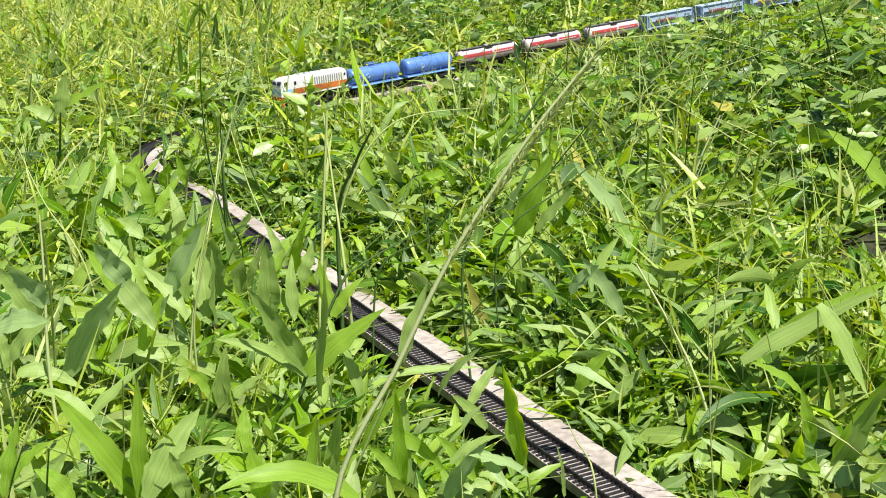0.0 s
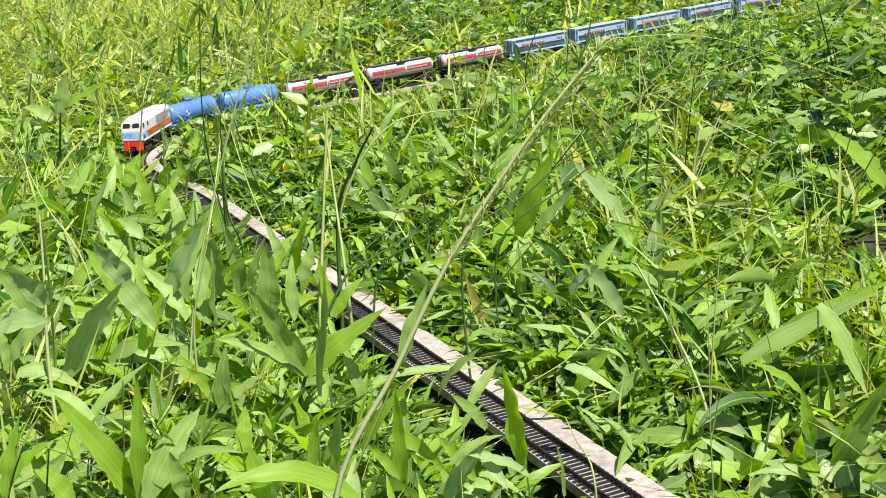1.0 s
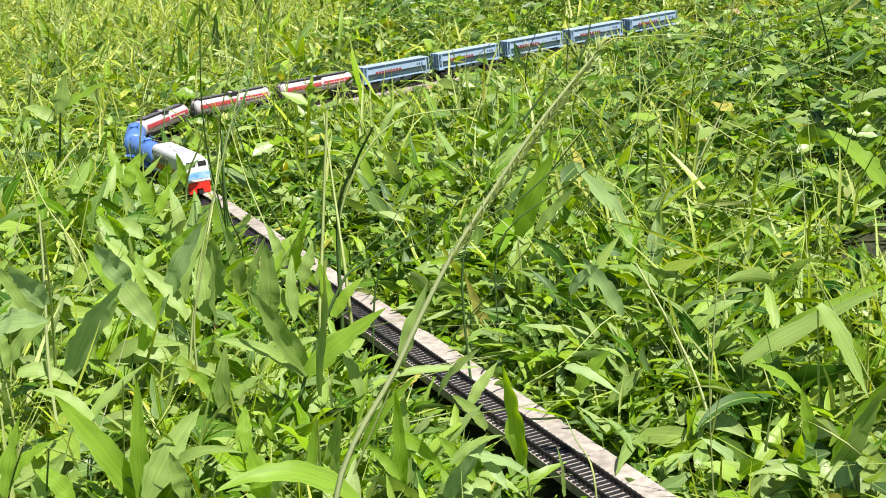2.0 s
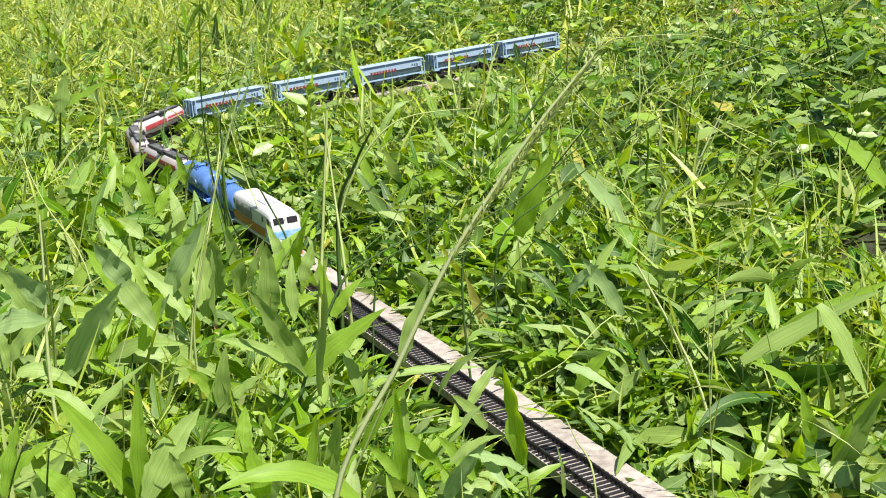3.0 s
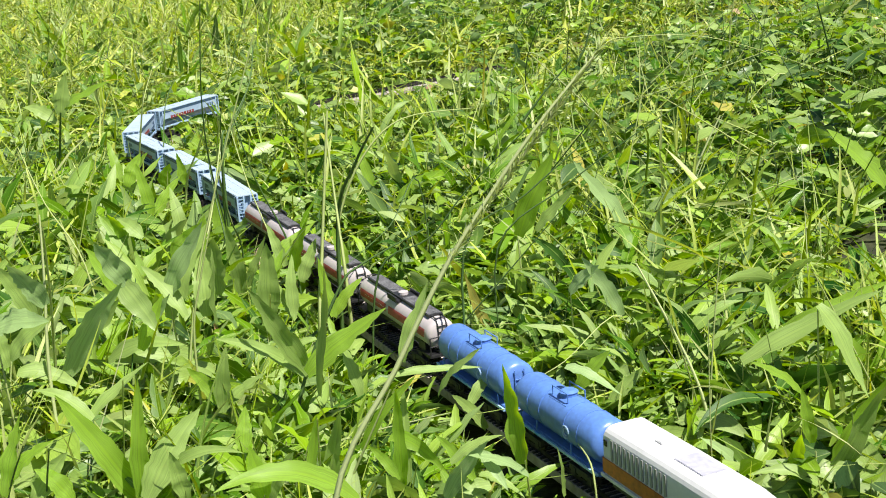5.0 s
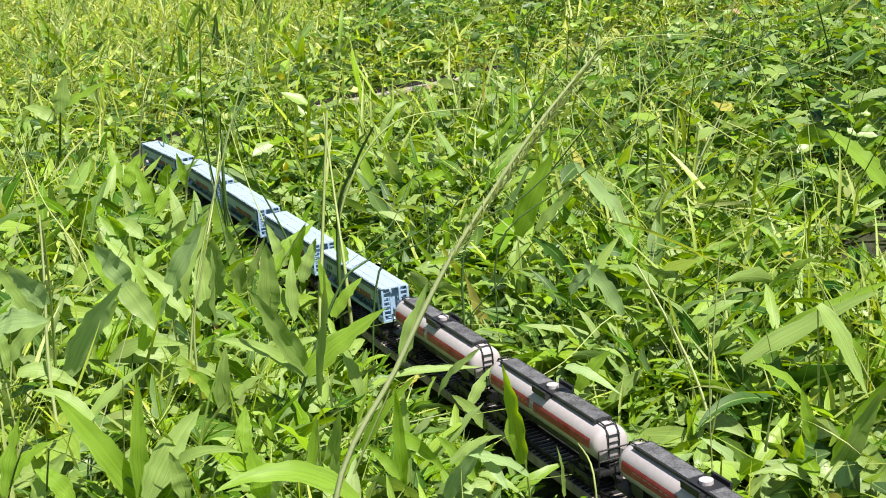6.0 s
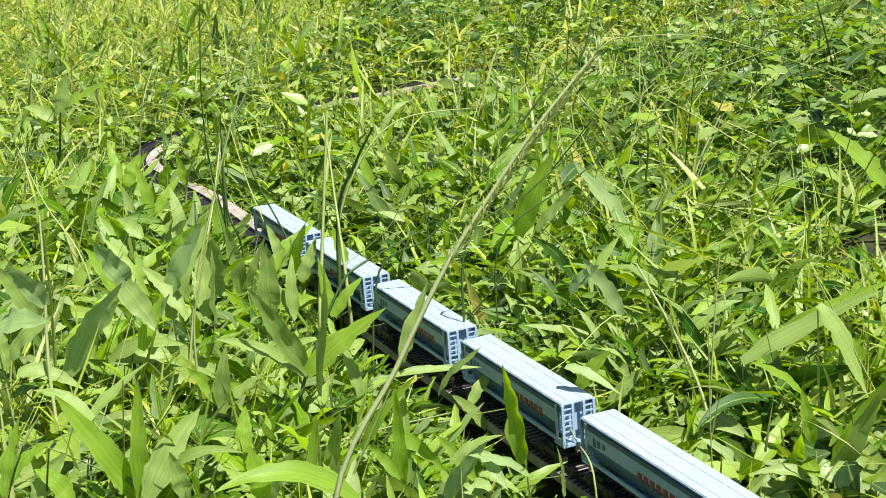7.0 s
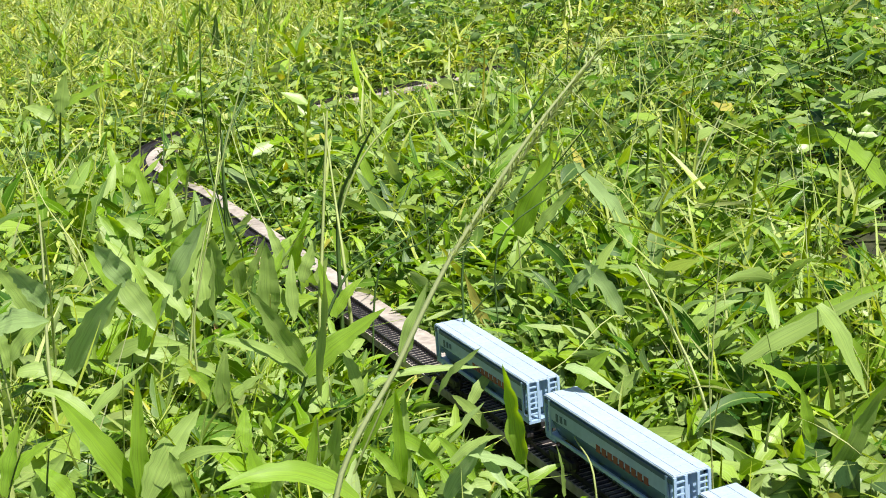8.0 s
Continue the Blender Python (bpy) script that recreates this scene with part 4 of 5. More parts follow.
p = hero("grass_plant", "broad-bladed grass plant with long pointed green leaves", "grass")
stem(p, [(0.050, 0.880, -0.036), (0.048, 0.880, -0.009), (0.041, 0.792, 0.067)], 0.0011, M_STALK)
blade(p, (0.044, 0.869, 0.030), (0.035, 0.886, 0.097), 0.0200, 0.06, M_LIME)
p = hero("grass_plant", "broad-bladed grass plant with long pointed green leaves", "grass")
stem(p, [(-0.131, 1.000, -0.036), (-0.126, 1.000, 0.009), (-0.111, 1.005, 0.060), (-0.081, 1.010, 0.122), (-0.063, 1.015, 0.138), (-0.013, 1.020, 0.161)], 0.0018, M_DARK)
blade(p, (-0.109, 0.984, 0.064), (-0.045, 0.975, 0.115), 0.0202, 0.06, M_LIME)
blade(p, (-0.109, 0.999, 0.058), (-0.145, 0.969, 0.139), 0.0164, 0.08)
blade(p, (-0.112, 1.009, 0.052), (-0.174, 0.978, 0.100), 0.0116, 0.15)
blade(p, (-0.101, 0.996, 0.088), (-0.128, 0.995, 0.072), 0.0067, 0.20)
p = hero("grass_plant", "broad-bladed grass plant with long pointed green leaves", "grass")
stem(p, [(-0.096, 0.860, -0.036), (-0.084, 0.860, 0.009), (-0.041, 0.846, 0.100)], 0.0014, M_STALK)
blade(p, (-0.032, 0.863, 0.112), (-0.012, 0.873, 0.163), 0.0124, 0.06)
blade(p, (-0.066, 0.878, 0.044), (-0.025, 0.863, 0.102), 0.0083, 0.10)
blade(p, (-0.042, 0.866, 0.101), (0.020, 0.874, 0.100), 0.0062, 0.08)
blade(p, (-0.011, 0.852, 0.091), (0.019, 0.829, 0.131), 0.0083, 0.06)
p = hero("grass_plant", "broad-bladed grass plant with long pointed green leaves", "grass")
blade(p, (-0.214, 0.859, 0.027), (-0.256, 0.838, 0.116), 0.0178, 0.06, M_LIME)
blade(p, (-0.206, 0.833, 0.041), (-0.168, 0.855, 0.094), 0.0194, 0.08)
blade(p, (-0.211, 0.843, 0.038), (-0.202, 0.838, 0.123), 0.0121, 0.05)
blade(p, (-0.209, 0.851, 0.030), (-0.137, 0.817, 0.076), 0.0097, 0.30)
stem(p, [(-0.204, 0.840, -0.036), (-0.207, 0.840, 0.029), (-0.219, 0.882, 0.021)], 0.0014, M_STALK)
p = hero("grass_plant", "broad-bladed grass plant with long pointed green leaves", "grass")
blade(p, (-0.063, 0.795, 0.047), (-0.146, 0.756, 0.078), 0.0177, 0.30)
stem(p, [(-0.058, 0.800, -0.036), (-0.060, 0.800, 0.039), (-0.065, 0.831, 0.031)], 0.0010, M_STALK)
p = hero("grass_plant", "broad-bladed grass plant with long pointed green leaves", "grass")
blade(p, (-0.046, 0.877, 0.054), (-0.007, 0.862, 0.028), 0.0108, 0.25, M_LIME)
blade(p, (-0.039, 0.865, 0.022), (-0.038, 0.850, 0.098), 0.0099, 0.05)
blade(p, (-0.037, 0.870, 0.016), (-0.034, 0.881, 0.089), 0.0091, 0.05)
blade(p, (-0.041, 0.849, 0.034), (-0.060, 0.857, 0.057), 0.0075, 0.20)
stem(p, [(-0.034, 0.860, -0.036), (-0.036, 0.860, 0.007), (-0.042, 0.893, 0.052)], 0.0009, M_STALK)
p = hero("grass_plant", "broad-bladed grass plant with long pointed green leaves", "grass")
blade(p, (-0.244, 0.867, 0.087), (-0.203, 0.881, 0.119), 0.0116, 0.10)
blade(p, (-0.239, 0.857, 0.091), (-0.278, 0.866, 0.111), 0.0108, 0.20)
stem(p, [(-0.246, 0.860, -0.036), (-0.250, 0.860, 0.025), (-0.261, 0.938, 0.062)], 0.0012, M_DARK)
p = hero("grass_plant", "broad-bladed grass plant with long pointed green leaves", "grass")
blade(p, (-0.285, 0.804, 0.063), (-0.274, 0.819, 0.112), 0.0182, 0.12, M_LIME)
blade(p, (-0.286, 0.816, 0.066), (-0.255, 0.813, 0.095), 0.0119, 0.20)
stem(p, [(-0.305, 0.820, -0.036), (-0.293, 0.820, 0.046), (-0.252, 0.750, 0.119)], 0.0012, M_DARK)
p = hero("grass_plant", "broad-bladed grass plant with long pointed green leaves", "grass")
blade(p, (-0.311, 1.058, 0.051), (-0.255, 1.040, 0.118), 0.0182, 0.08)
blade(p, (-0.332, 1.065, 0.101), (-0.352, 1.051, 0.149), 0.0152, 0.12)
blade(p, (-0.257, 1.052, 0.118), (-0.278, 1.046, 0.159), 0.0152, 0.10)
blade(p, (-0.276, 1.055, 0.062), (-0.207, 1.033, 0.078), 0.0132, 0.20)
stem(p, [(-0.323, 1.050, -0.036), (-0.317, 1.050, 0.057), (-0.300, 1.010, 0.135), (-0.286, 0.969, 0.197)], 0.0017, M_STALK)
p = hero("grass_plant", "broad-bladed grass plant with long pointed green leaves", "grass")
blade(p, (-0.225, 1.070, 0.089), (-0.190, 1.086, 0.162), 0.0184, 0.06)
blade(p, (-0.193, 1.063, 0.091), (-0.196, 1.084, 0.147), 0.0174, 0.06)
blade(p, (-0.268, 1.048, 0.063), (-0.164, 1.082, 0.005), 0.0184, 0.32)
blade(p, (-0.207, 1.047, 0.097), (-0.242, 1.068, 0.136), 0.0133, 0.15)
stem(p, [(-0.219, 1.060, -0.036), (-0.215, 1.060, 0.026), (-0.202, 1.070, 0.108), (-0.180, 1.081, 0.184), (-0.135, 1.091, 0.310)], 0.0013, M_STALK)
p = hero("grass_plant", "broad-bladed grass plant with long pointed green leaves", "grass")
blade(p, (-0.161, 1.204, 0.063), (-0.146, 1.222, 0.100), 0.0127, 0.05)
blade(p, (-0.164, 1.211, 0.067), (-0.121, 1.227, 0.118), 0.0162, 0.08)
blade(p, (-0.158, 1.182, 0.049), (-0.154, 1.171, 0.120), 0.0208, 0.05)
blade(p, (-0.203, 1.183, 0.073), (-0.199, 1.166, 0.130), 0.0220, 0.06)
stem(p, [(-0.170, 1.200, -0.036), (-0.165, 1.200, 0.011), (-0.148, 1.118, 0.089)], 0.0015, M_STALK)
p = hero("grass_plant", "broad-bladed grass plant with long pointed green leaves", "grass")
blade(p, (-0.095, 0.894, 0.002), (-0.077, 0.870, 0.078), 0.0136, 0.05)
blade(p, (-0.105, 0.872, 0.014), (-0.093, 0.869, 0.077), 0.0093, 0.05)
blade(p, (-0.149, 0.894, 0.043), (-0.146, 0.906, 0.073), 0.0119, 0.10)
blade(p, (-0.090, 0.888, 0.083), (-0.077, 0.861, 0.183), 0.0093, 0.04)
blade(p, (-0.091, 0.882, 0.008), (-0.067, 0.887, 0.040), 0.0093, 0.20)
stem(p, [(-0.101, 0.880, -0.036), (-0.097, 0.880, 0.001), (-0.084, 0.785, 0.108)], 0.0011, M_STALK)
p = hero("grass_plant", "broad-bladed grass plant with long pointed green leaves", "grass")
blade(p, (0.246, 1.087, 0.008), (0.362, 1.065, 0.078), 0.0165, 0.08)
stem(p, [(0.223, 1.080, -0.036), (0.229, 1.080, -0.028), (0.250, 1.103, 0.003)], 0.0015, M_STALK)
p = hero("grass_plant", "broad-bladed grass plant with long pointed green leaves", "grass")
blade(p, (0.324, 1.007, 0.007), (0.291, 1.015, 0.074), 0.0231, 0.06)
blade(p, (0.323, 1.001, 0.005), (0.342, 1.001, 0.069), 0.0145, 0.10)
stem(p, [(0.325, 1.000, -0.042), (0.298, 0.928, 0.041)], 0.0014, M_DARK)
p = hero("grass_plant", "broad-bladed grass plant with long pointed green leaves", "grass")
blade(p, (0.249, 0.860, 0.001), (0.280, 0.828, 0.085), 0.0182, 0.08)
blade(p, (0.231, 0.859, -0.001), (0.231, 0.859, 0.033), 0.0157, 0.05)
blade(p, (0.242, 0.871, 0.028), (0.233, 0.866, 0.071), 0.0099, 0.05)
blade(p, (0.245, 0.841, 0.006), (0.192, 0.840, 0.023), 0.0108, 0.30)
stem(p, [(0.253, 0.860, -0.036), (0.248, 0.860, -0.018), (0.232, 0.799, 0.032)], 0.0012, M_STALK)
p = hero("grass_plant", "broad-bladed grass plant with long pointed green leaves", "grass")
blade(p, (0.240, 1.210, -0.019), (0.174, 1.194, 0.071), 0.0139, 0.12)
blade(p, (0.281, 1.195, 0.009), (0.266, 1.211, 0.050), 0.0162, 0.06)
blade(p, (0.255, 1.196, -0.032), (0.215, 1.185, 0.021), 0.0127, 0.10)
stem(p, [(0.247, 1.200, -0.067), (0.237, 1.178, -0.003), (0.197, 1.156, 0.027)], 0.0012, M_STALK)
p = hero("grass_plant", "broad-bladed grass plant with long pointed green leaves", "grass")
blade(p, (0.238, 1.499, -0.025), (0.243, 1.469, 0.052), 0.0231, 0.05, M_WEED)
blade(p, (0.199, 1.502, -0.052), (0.161, 1.522, -0.015), 0.0173, 0.10)
blade(p, (0.212, 1.503, 0.025), (0.172, 1.517, 0.086), 0.0188, 0.10, M_WEED)
blade(p, (0.241, 1.518, -0.032), (0.309, 1.538, -0.077), 0.0145, 0.20)
stem(p, [(0.230, 1.500, -0.086), (0.251, 1.588, -0.049)], 0.0015, M_STALK)
p = hero("grass_plant", "broad-bladed grass plant with long pointed green leaves", "grass")
blade(p, (0.103, 1.713, -0.003), (0.142, 1.735, 0.070), 0.0311, 0.08, M_LIME)
blade(p, (0.096, 1.690, 0.000), (0.052, 1.686, 0.038), 0.0180, 0.15)
blade(p, (0.104, 1.694, -0.005), (0.163, 1.676, 0.017), 0.0164, 0.20)
stem(p, [(0.096, 1.700, -0.058), (0.104, 1.729, -0.006)], 0.0017, M_STALK)
p = hero("grass_plant", "broad-bladed grass plant with long pointed green leaves", "grass")
blade(p, (0.495, 1.493, 0.047), (0.432, 1.499, 0.116), 0.0260, 0.10, M_LIME)
blade(p, (0.457, 1.503, 0.048), (0.414, 1.485, 0.075), 0.0159, 0.15)
blade(p, (0.319, 1.498, -0.155), (0.324, 1.487, -0.076), 0.0130, 0.05)
p = hero("grass_plant", "broad-bladed grass plant with long pointed green leaves", "grass")
blade(p, (-0.570, 2.108, 0.101), (-0.479, 2.066, 0.152), 0.0263, 0.10, M_LIME)
blade(p, (-0.562, 2.087, 0.104), (-0.546, 2.084, 0.169), 0.0243, 0.05)
blade(p, (-0.573, 2.096, 0.094), (-0.622, 2.103, 0.119), 0.0202, 0.20)
stem(p, [(-0.594, 2.100, -0.036), (-0.582, 2.100, 0.010), (-0.543, 2.016, 0.119)], 0.0034, M_DARK)
p = hero("grass_plant", "broad-bladed grass plant with long pointed green leaves", "grass")
blade(p, (0.011, 1.008, 0.018), (0.036, 1.023, 0.048), 0.0108, 0.08)
blade(p, (0.023, 1.010, -0.002), (-0.002, 0.996, 0.034), 0.0098, 0.15)
blade(p, (0.096, 1.011, 0.024), (0.122, 1.003, 0.058), 0.0128, 0.10)
blade(p, (0.121, 1.009, 0.009), (0.149, 1.008, 0.040), 0.0118, 0.10)
blade(p, (0.169, 1.037, -0.041), (0.131, 1.019, 0.004), 0.0128, 0.15)
blade(p, (0.175, 1.017, -0.037), (0.217, 1.022, -0.014), 0.0118, 0.15)
blade(p, (0.168, 1.035, -0.075), (0.196, 1.056, -0.036), 0.0128, 0.10)
p = hero("grass_plant", "broad-bladed grass plant with long pointed green leaves", "grass")
blade(p, (-0.005, 0.816, 0.058), (0.029, 0.815, 0.075), 0.0096, 0.20)
blade(p, (0.020, 0.845, 0.027), (-0.011, 0.830, 0.020), 0.0120, 0.20)
blade(p, (0.013, 0.834, 0.041), (0.041, 0.822, 0.027), 0.0096, 0.20)
blade(p, (0.009, 0.841, 0.034), (-0.015, 0.855, 0.062), 0.0088, 0.15)
blade(p, (0.068, 0.832, 0.021), (0.063, 0.815, 0.065), 0.0064, 0.05)
p = hero("grass_plant", "broad-bladed grass plant with long pointed green leaves", "grass")
blade(p, (-0.121, 0.783, 0.058), (-0.126, 0.778, 0.096), 0.0131, 0.08)
blade(p, (-0.124, 0.814, 0.043), (-0.103, 0.804, 0.079), 0.0116, 0.10)
blade(p, (-0.174, 0.807, 0.051), (-0.180, 0.803, 0.086), 0.0116, 0.10)
blade(p, (-0.264, 0.791, 0.066), (-0.241, 0.796, 0.094), 0.0139, 0.12)
blade(p, (-0.241, 0.792, 0.063), (-0.260, 0.787, 0.088), 0.0131, 0.20)
p = hero("grass_plant", "broad-bladed grass plant with long pointed green leaves", "grass")
blade(p, (-0.174, 0.991, 0.040), (-0.200, 0.988, 0.075), 0.0132, 0.10)
blade(p, (-0.175, 0.991, 0.038), (-0.141, 0.990, 0.065), 0.0132, 0.15)
blade(p, (-0.173, 0.966, 0.045), (-0.164, 0.961, 0.100), 0.0123, 0.05)
blade(p, (-0.071, 0.995, 0.039), (-0.084, 0.996, 0.086), 0.0113, 0.08)
stem(p, [(-0.172, 0.980, -0.036), (-0.177, 0.980, 0.008), (-0.192, 1.089, 0.002)], 0.0012, M_STALK)
p = hero("grass_plant", "broad-bladed grass plant with long pointed green leaves", "grass")
blade(p, (-0.328, 0.980, 0.093), (-0.290, 0.971, 0.129), 0.0164, 0.10)
blade(p, (-0.341, 1.011, 0.078), (-0.351, 1.016, 0.119), 0.0145, 0.10)
blade(p, (-0.332, 1.002, 0.076), (-0.284, 1.008, 0.056), 0.0145, 0.25)
blade(p, (-0.238, 1.015, 0.083), (-0.217, 1.021, 0.125), 0.0145, 0.06)
stem(p, [(-0.344, 1.000, -0.036), (-0.343, 1.000, 0.031), (-0.338, 1.011, 0.083)], 0.0012, M_STALK)
p = hero("grass_plant", "broad-bladed grass plant with long pointed green leaves", "grass")
blade(p, (0.239, 0.982, -0.008), (0.210, 0.987, 0.025), 0.0132, 0.12)
blade(p, (0.239, 0.973, -0.007), (0.255, 0.978, 0.038), 0.0123, 0.06)
blade(p, (0.239, 0.985, -0.014), (0.286, 0.994, -0.008), 0.0123, 0.20)
blade(p, (0.185, 0.979, -0.045), (0.216, 0.959, -0.015), 0.0123, 0.20)
stem(p, [(0.239, 0.980, -0.050), (0.241, 0.989, -0.014)], 0.0012, M_STALK)
p = hero("grass_plant", "broad-bladed grass plant with long pointed green leaves", "grass")
blade(p, (-0.078, 1.614, 0.064), (-0.099, 1.620, 0.126), 0.0123, 0.06)
blade(p, (-0.052, 1.606, 0.043), (0.004, 1.595, 0.082), 0.0139, 0.12)
blade(p, (0.009, 1.594, -0.036), (-0.014, 1.603, 0.013), 0.0154, 0.10)
blade(p, (0.028, 1.583, -0.055), (0.082, 1.603, -0.023), 0.0170, 0.12)
blade(p, (0.153, 1.615, -0.060), (0.124, 1.640, -0.007), 0.0170, 0.10)
p = hero("grass_plant", "broad-bladed grass plant with long pointed green leaves", "grass")
blade(p, (-0.209, 1.365, 0.017), (-0.213, 1.335, 0.098), 0.0173, 0.06)
blade(p, (-0.208, 1.396, 0.005), (-0.182, 1.386, 0.073), 0.0146, 0.06)
blade(p, (-0.213, 1.371, 0.010), (-0.250, 1.361, 0.058), 0.0160, 0.12)
stem(p, [(-0.216, 1.380, -0.037), (-0.219, 1.433, -0.003)], 0.0014, M_STALK)
p = hero("grass_plant", "broad-bladed grass plant with long pointed green leaves", "grass")
blade(p, (-0.105, 1.206, 0.037), (-0.114, 1.203, 0.095), 0.0129, 0.06)
blade(p, (-0.106, 1.226, 0.030), (-0.077, 1.234, 0.064), 0.0118, 0.10)
blade(p, (-0.140, 1.200, 0.041), (-0.138, 1.215, 0.096), 0.0118, 0.05)
blade(p, (-0.140, 1.217, 0.033), (-0.163, 1.212, 0.077), 0.0129, 0.12)
stem(p, [(-0.111, 1.220, -0.036), (-0.110, 1.220, -0.012), (-0.107, 1.238, 0.029)], 0.0012, M_STALK)
p = hero("grass_plant", "broad-bladed grass plant with long pointed green leaves", "grass")
blade(p, (-0.307, 1.611, 0.013), (-0.323, 1.634, 0.078), 0.0172, 0.08)
blade(p, (-0.303, 1.608, 0.010), (-0.264, 1.608, 0.059), 0.0172, 0.10)
blade(p, (-0.342, 1.607, 0.052), (-0.355, 1.611, 0.114), 0.0156, 0.06)
blade(p, (-0.345, 1.636, 0.041), (-0.312, 1.655, 0.087), 0.0156, 0.10)
stem(p, [(-0.313, 1.620, -0.039), (-0.280, 1.478, 0.047)], 0.0017, M_STALK)
p = hero("grass_plant", "broad-bladed grass plant with long pointed green leaves", "grass")
blade(p, (-0.455, 1.955, 0.016), (-0.472, 1.978, 0.079), 0.0169, 0.08)
blade(p, (-0.448, 1.938, 0.015), (-0.405, 1.930, 0.067), 0.0169, 0.10)
blade(p, (-0.504, 1.959, -0.007), (-0.530, 1.972, 0.060), 0.0169, 0.10)
blade(p, (-0.497, 1.948, -0.005), (-0.492, 1.954, 0.068), 0.0150, 0.05)
p = hero("grass_plant", "broad-bladed grass plant with long pointed green leaves", "grass")
blade(p, (-0.141, 1.427, -0.023), (-0.157, 1.414, 0.048), 0.0205, 0.06)
blade(p, (-0.150, 1.426, -0.022), (-0.124, 1.428, 0.032), 0.0178, 0.06)
blade(p, (-0.148, 1.428, -0.026), (-0.174, 1.426, 0.008), 0.0150, 0.15)
p = hero("grass_plant", "broad-bladed grass plant with long pointed green leaves", "grass")
blade(p, (-0.262, 1.613, -0.009), (-0.264, 1.605, 0.067), 0.0219, 0.06)
blade(p, (-0.259, 1.637, -0.016), (-0.226, 1.616, 0.044), 0.0187, 0.08)
blade(p, (-0.264, 1.606, -0.010), (-0.292, 1.579, 0.034), 0.0172, 0.15)
p = hero("grass_plant", "broad-bladed grass plant with long pointed green leaves", "grass")
blade(p, (0.158, 1.614, -0.017), (0.144, 1.641, 0.041), 0.0154, 0.08)
blade(p, (0.368, 1.589, -0.027), (0.339, 1.575, 0.027), 0.0170, 0.10)
blade(p, (0.415, 1.588, -0.052), (0.450, 1.591, -0.006), 0.0170, 0.10)
blade(p, (0.309, 1.599, -0.061), (0.285, 1.614, -0.013), 0.0154, 0.10)
blade(p, (0.056, 1.588, -0.038), (0.040, 1.605, 0.008), 0.0154, 0.08)
p = hero("seed_stalk", "long pale grass stalk leaning across with a feathery seed head", "grass")
stem(p, [(-0.079, 0.660, -0.036), (-0.067, 0.660, 0.108), (-0.028, 0.659, 0.183), (0.001, 0.658, 0.235), (0.029, 0.657, 0.275), (0.052, 0.655, 0.305), (0.081, 0.654, 0.337)], 0.0018, M_SEED)
stem(p, [(0.053, 0.660, 0.304), (0.083, 0.670, 0.335), (0.101, 0.680, 0.338), (0.139, 0.689, 0.334), (0.183, 0.699, 0.318), (0.236, 0.709, 0.294)], 0.0003, M_STALK)
long_stalk = p
p = hero("grass_plant", "broad-bladed grass plant with long pointed green leaves", "grass")
blade(p, (-0.178, 1.362, 0.041), (-0.130, 1.385, 0.083), 0.0169, 0.06, M_LIME)
blade(p, (-0.254, 1.350, 0.056), (-0.236, 1.353, 0.106), 0.0195, 0.05)
blade(p, (-0.277, 1.352, 0.057), (-0.236, 1.334, 0.103), 0.0221, 0.06)
blade(p, (-0.301, 1.350, 0.089), (-0.327, 1.362, 0.108), 0.0156, 0.12)
blade(p, (-0.315, 1.366, 0.074), (-0.331, 1.345, 0.116), 0.0143, 0.10)
stem(p, [(-0.184, 1.350, -0.036), (-0.184, 1.350, 0.020), (-0.183, 1.403, 0.032)], 0.0017, M_STALK)
p = hero("grass_plant", "broad-bladed grass plant with long pointed green leaves", "grass")
blade(p, (-0.352, 1.743, 0.056), (-0.338, 1.731, 0.087), 0.0185, 0.06)
blade(p, (-0.397, 1.736, 0.061), (-0.377, 1.747, 0.101), 0.0185, 0.08)
blade(p, (-0.327, 1.768, 0.048), (-0.335, 1.767, 0.094), 0.0135, 0.06)
blade(p, (-0.374, 1.745, 0.046), (-0.406, 1.744, 0.060), 0.0169, 0.15)
p = hero("grass_plant", "broad-bladed grass plant with long pointed green leaves", "grass")
blade(p, (-0.141, 1.313, 0.040), (-0.124, 1.322, 0.082), 0.0163, 0.06)
blade(p, (-0.145, 1.283, 0.061), (-0.128, 1.267, 0.111), 0.0138, 0.06)
blade(p, (-0.098, 1.315, 0.053), (-0.106, 1.312, 0.095), 0.0125, 0.06)
blade(p, (-0.155, 1.306, 0.060), (-0.171, 1.316, 0.102), 0.0113, 0.06)
p = hero("grass_stalk", "thin upright grass stalk standing above the weeds", "grass")
stem(p, [(-0.118, 1.200, -0.036), (-0.116, 1.200, 0.040), (-0.110, 1.220, 0.098), (-0.095, 1.239, 0.221)], 0.0027, M_STALK)
p = hero("grass_stalk", "thin upright grass stalk standing above the weeds", "grass")
stem(p, [(-0.091, 1.250, -0.036), (-0.093, 1.250, 0.061), (-0.099, 1.285, 0.129), (-0.105, 1.320, 0.206)], 0.0020, M_STALK)
p = hero("grass_stalk", "thin upright grass stalk standing above the weeds", "grass")
stem(p, [(-0.123, 1.500, -0.036), (-0.114, 1.500, 0.051), (-0.082, 1.505, 0.121), (-0.034, 1.511, 0.161), (0.047, 1.516, 0.166)], 0.0018, M_STALK)
p = hero("grass_stalk", "dark slender grass stem standing above the weeds", "grass")
stem(p, [(0.150, 2.200, -0.036), (0.151, 2.200, 0.039), (0.152, 2.129, 0.135), (0.186, 2.057, 0.225)], 0.0016, M_DARK)
p = hero("grass_stalk", "dark slender grass stem standing above the weeds", "grass")
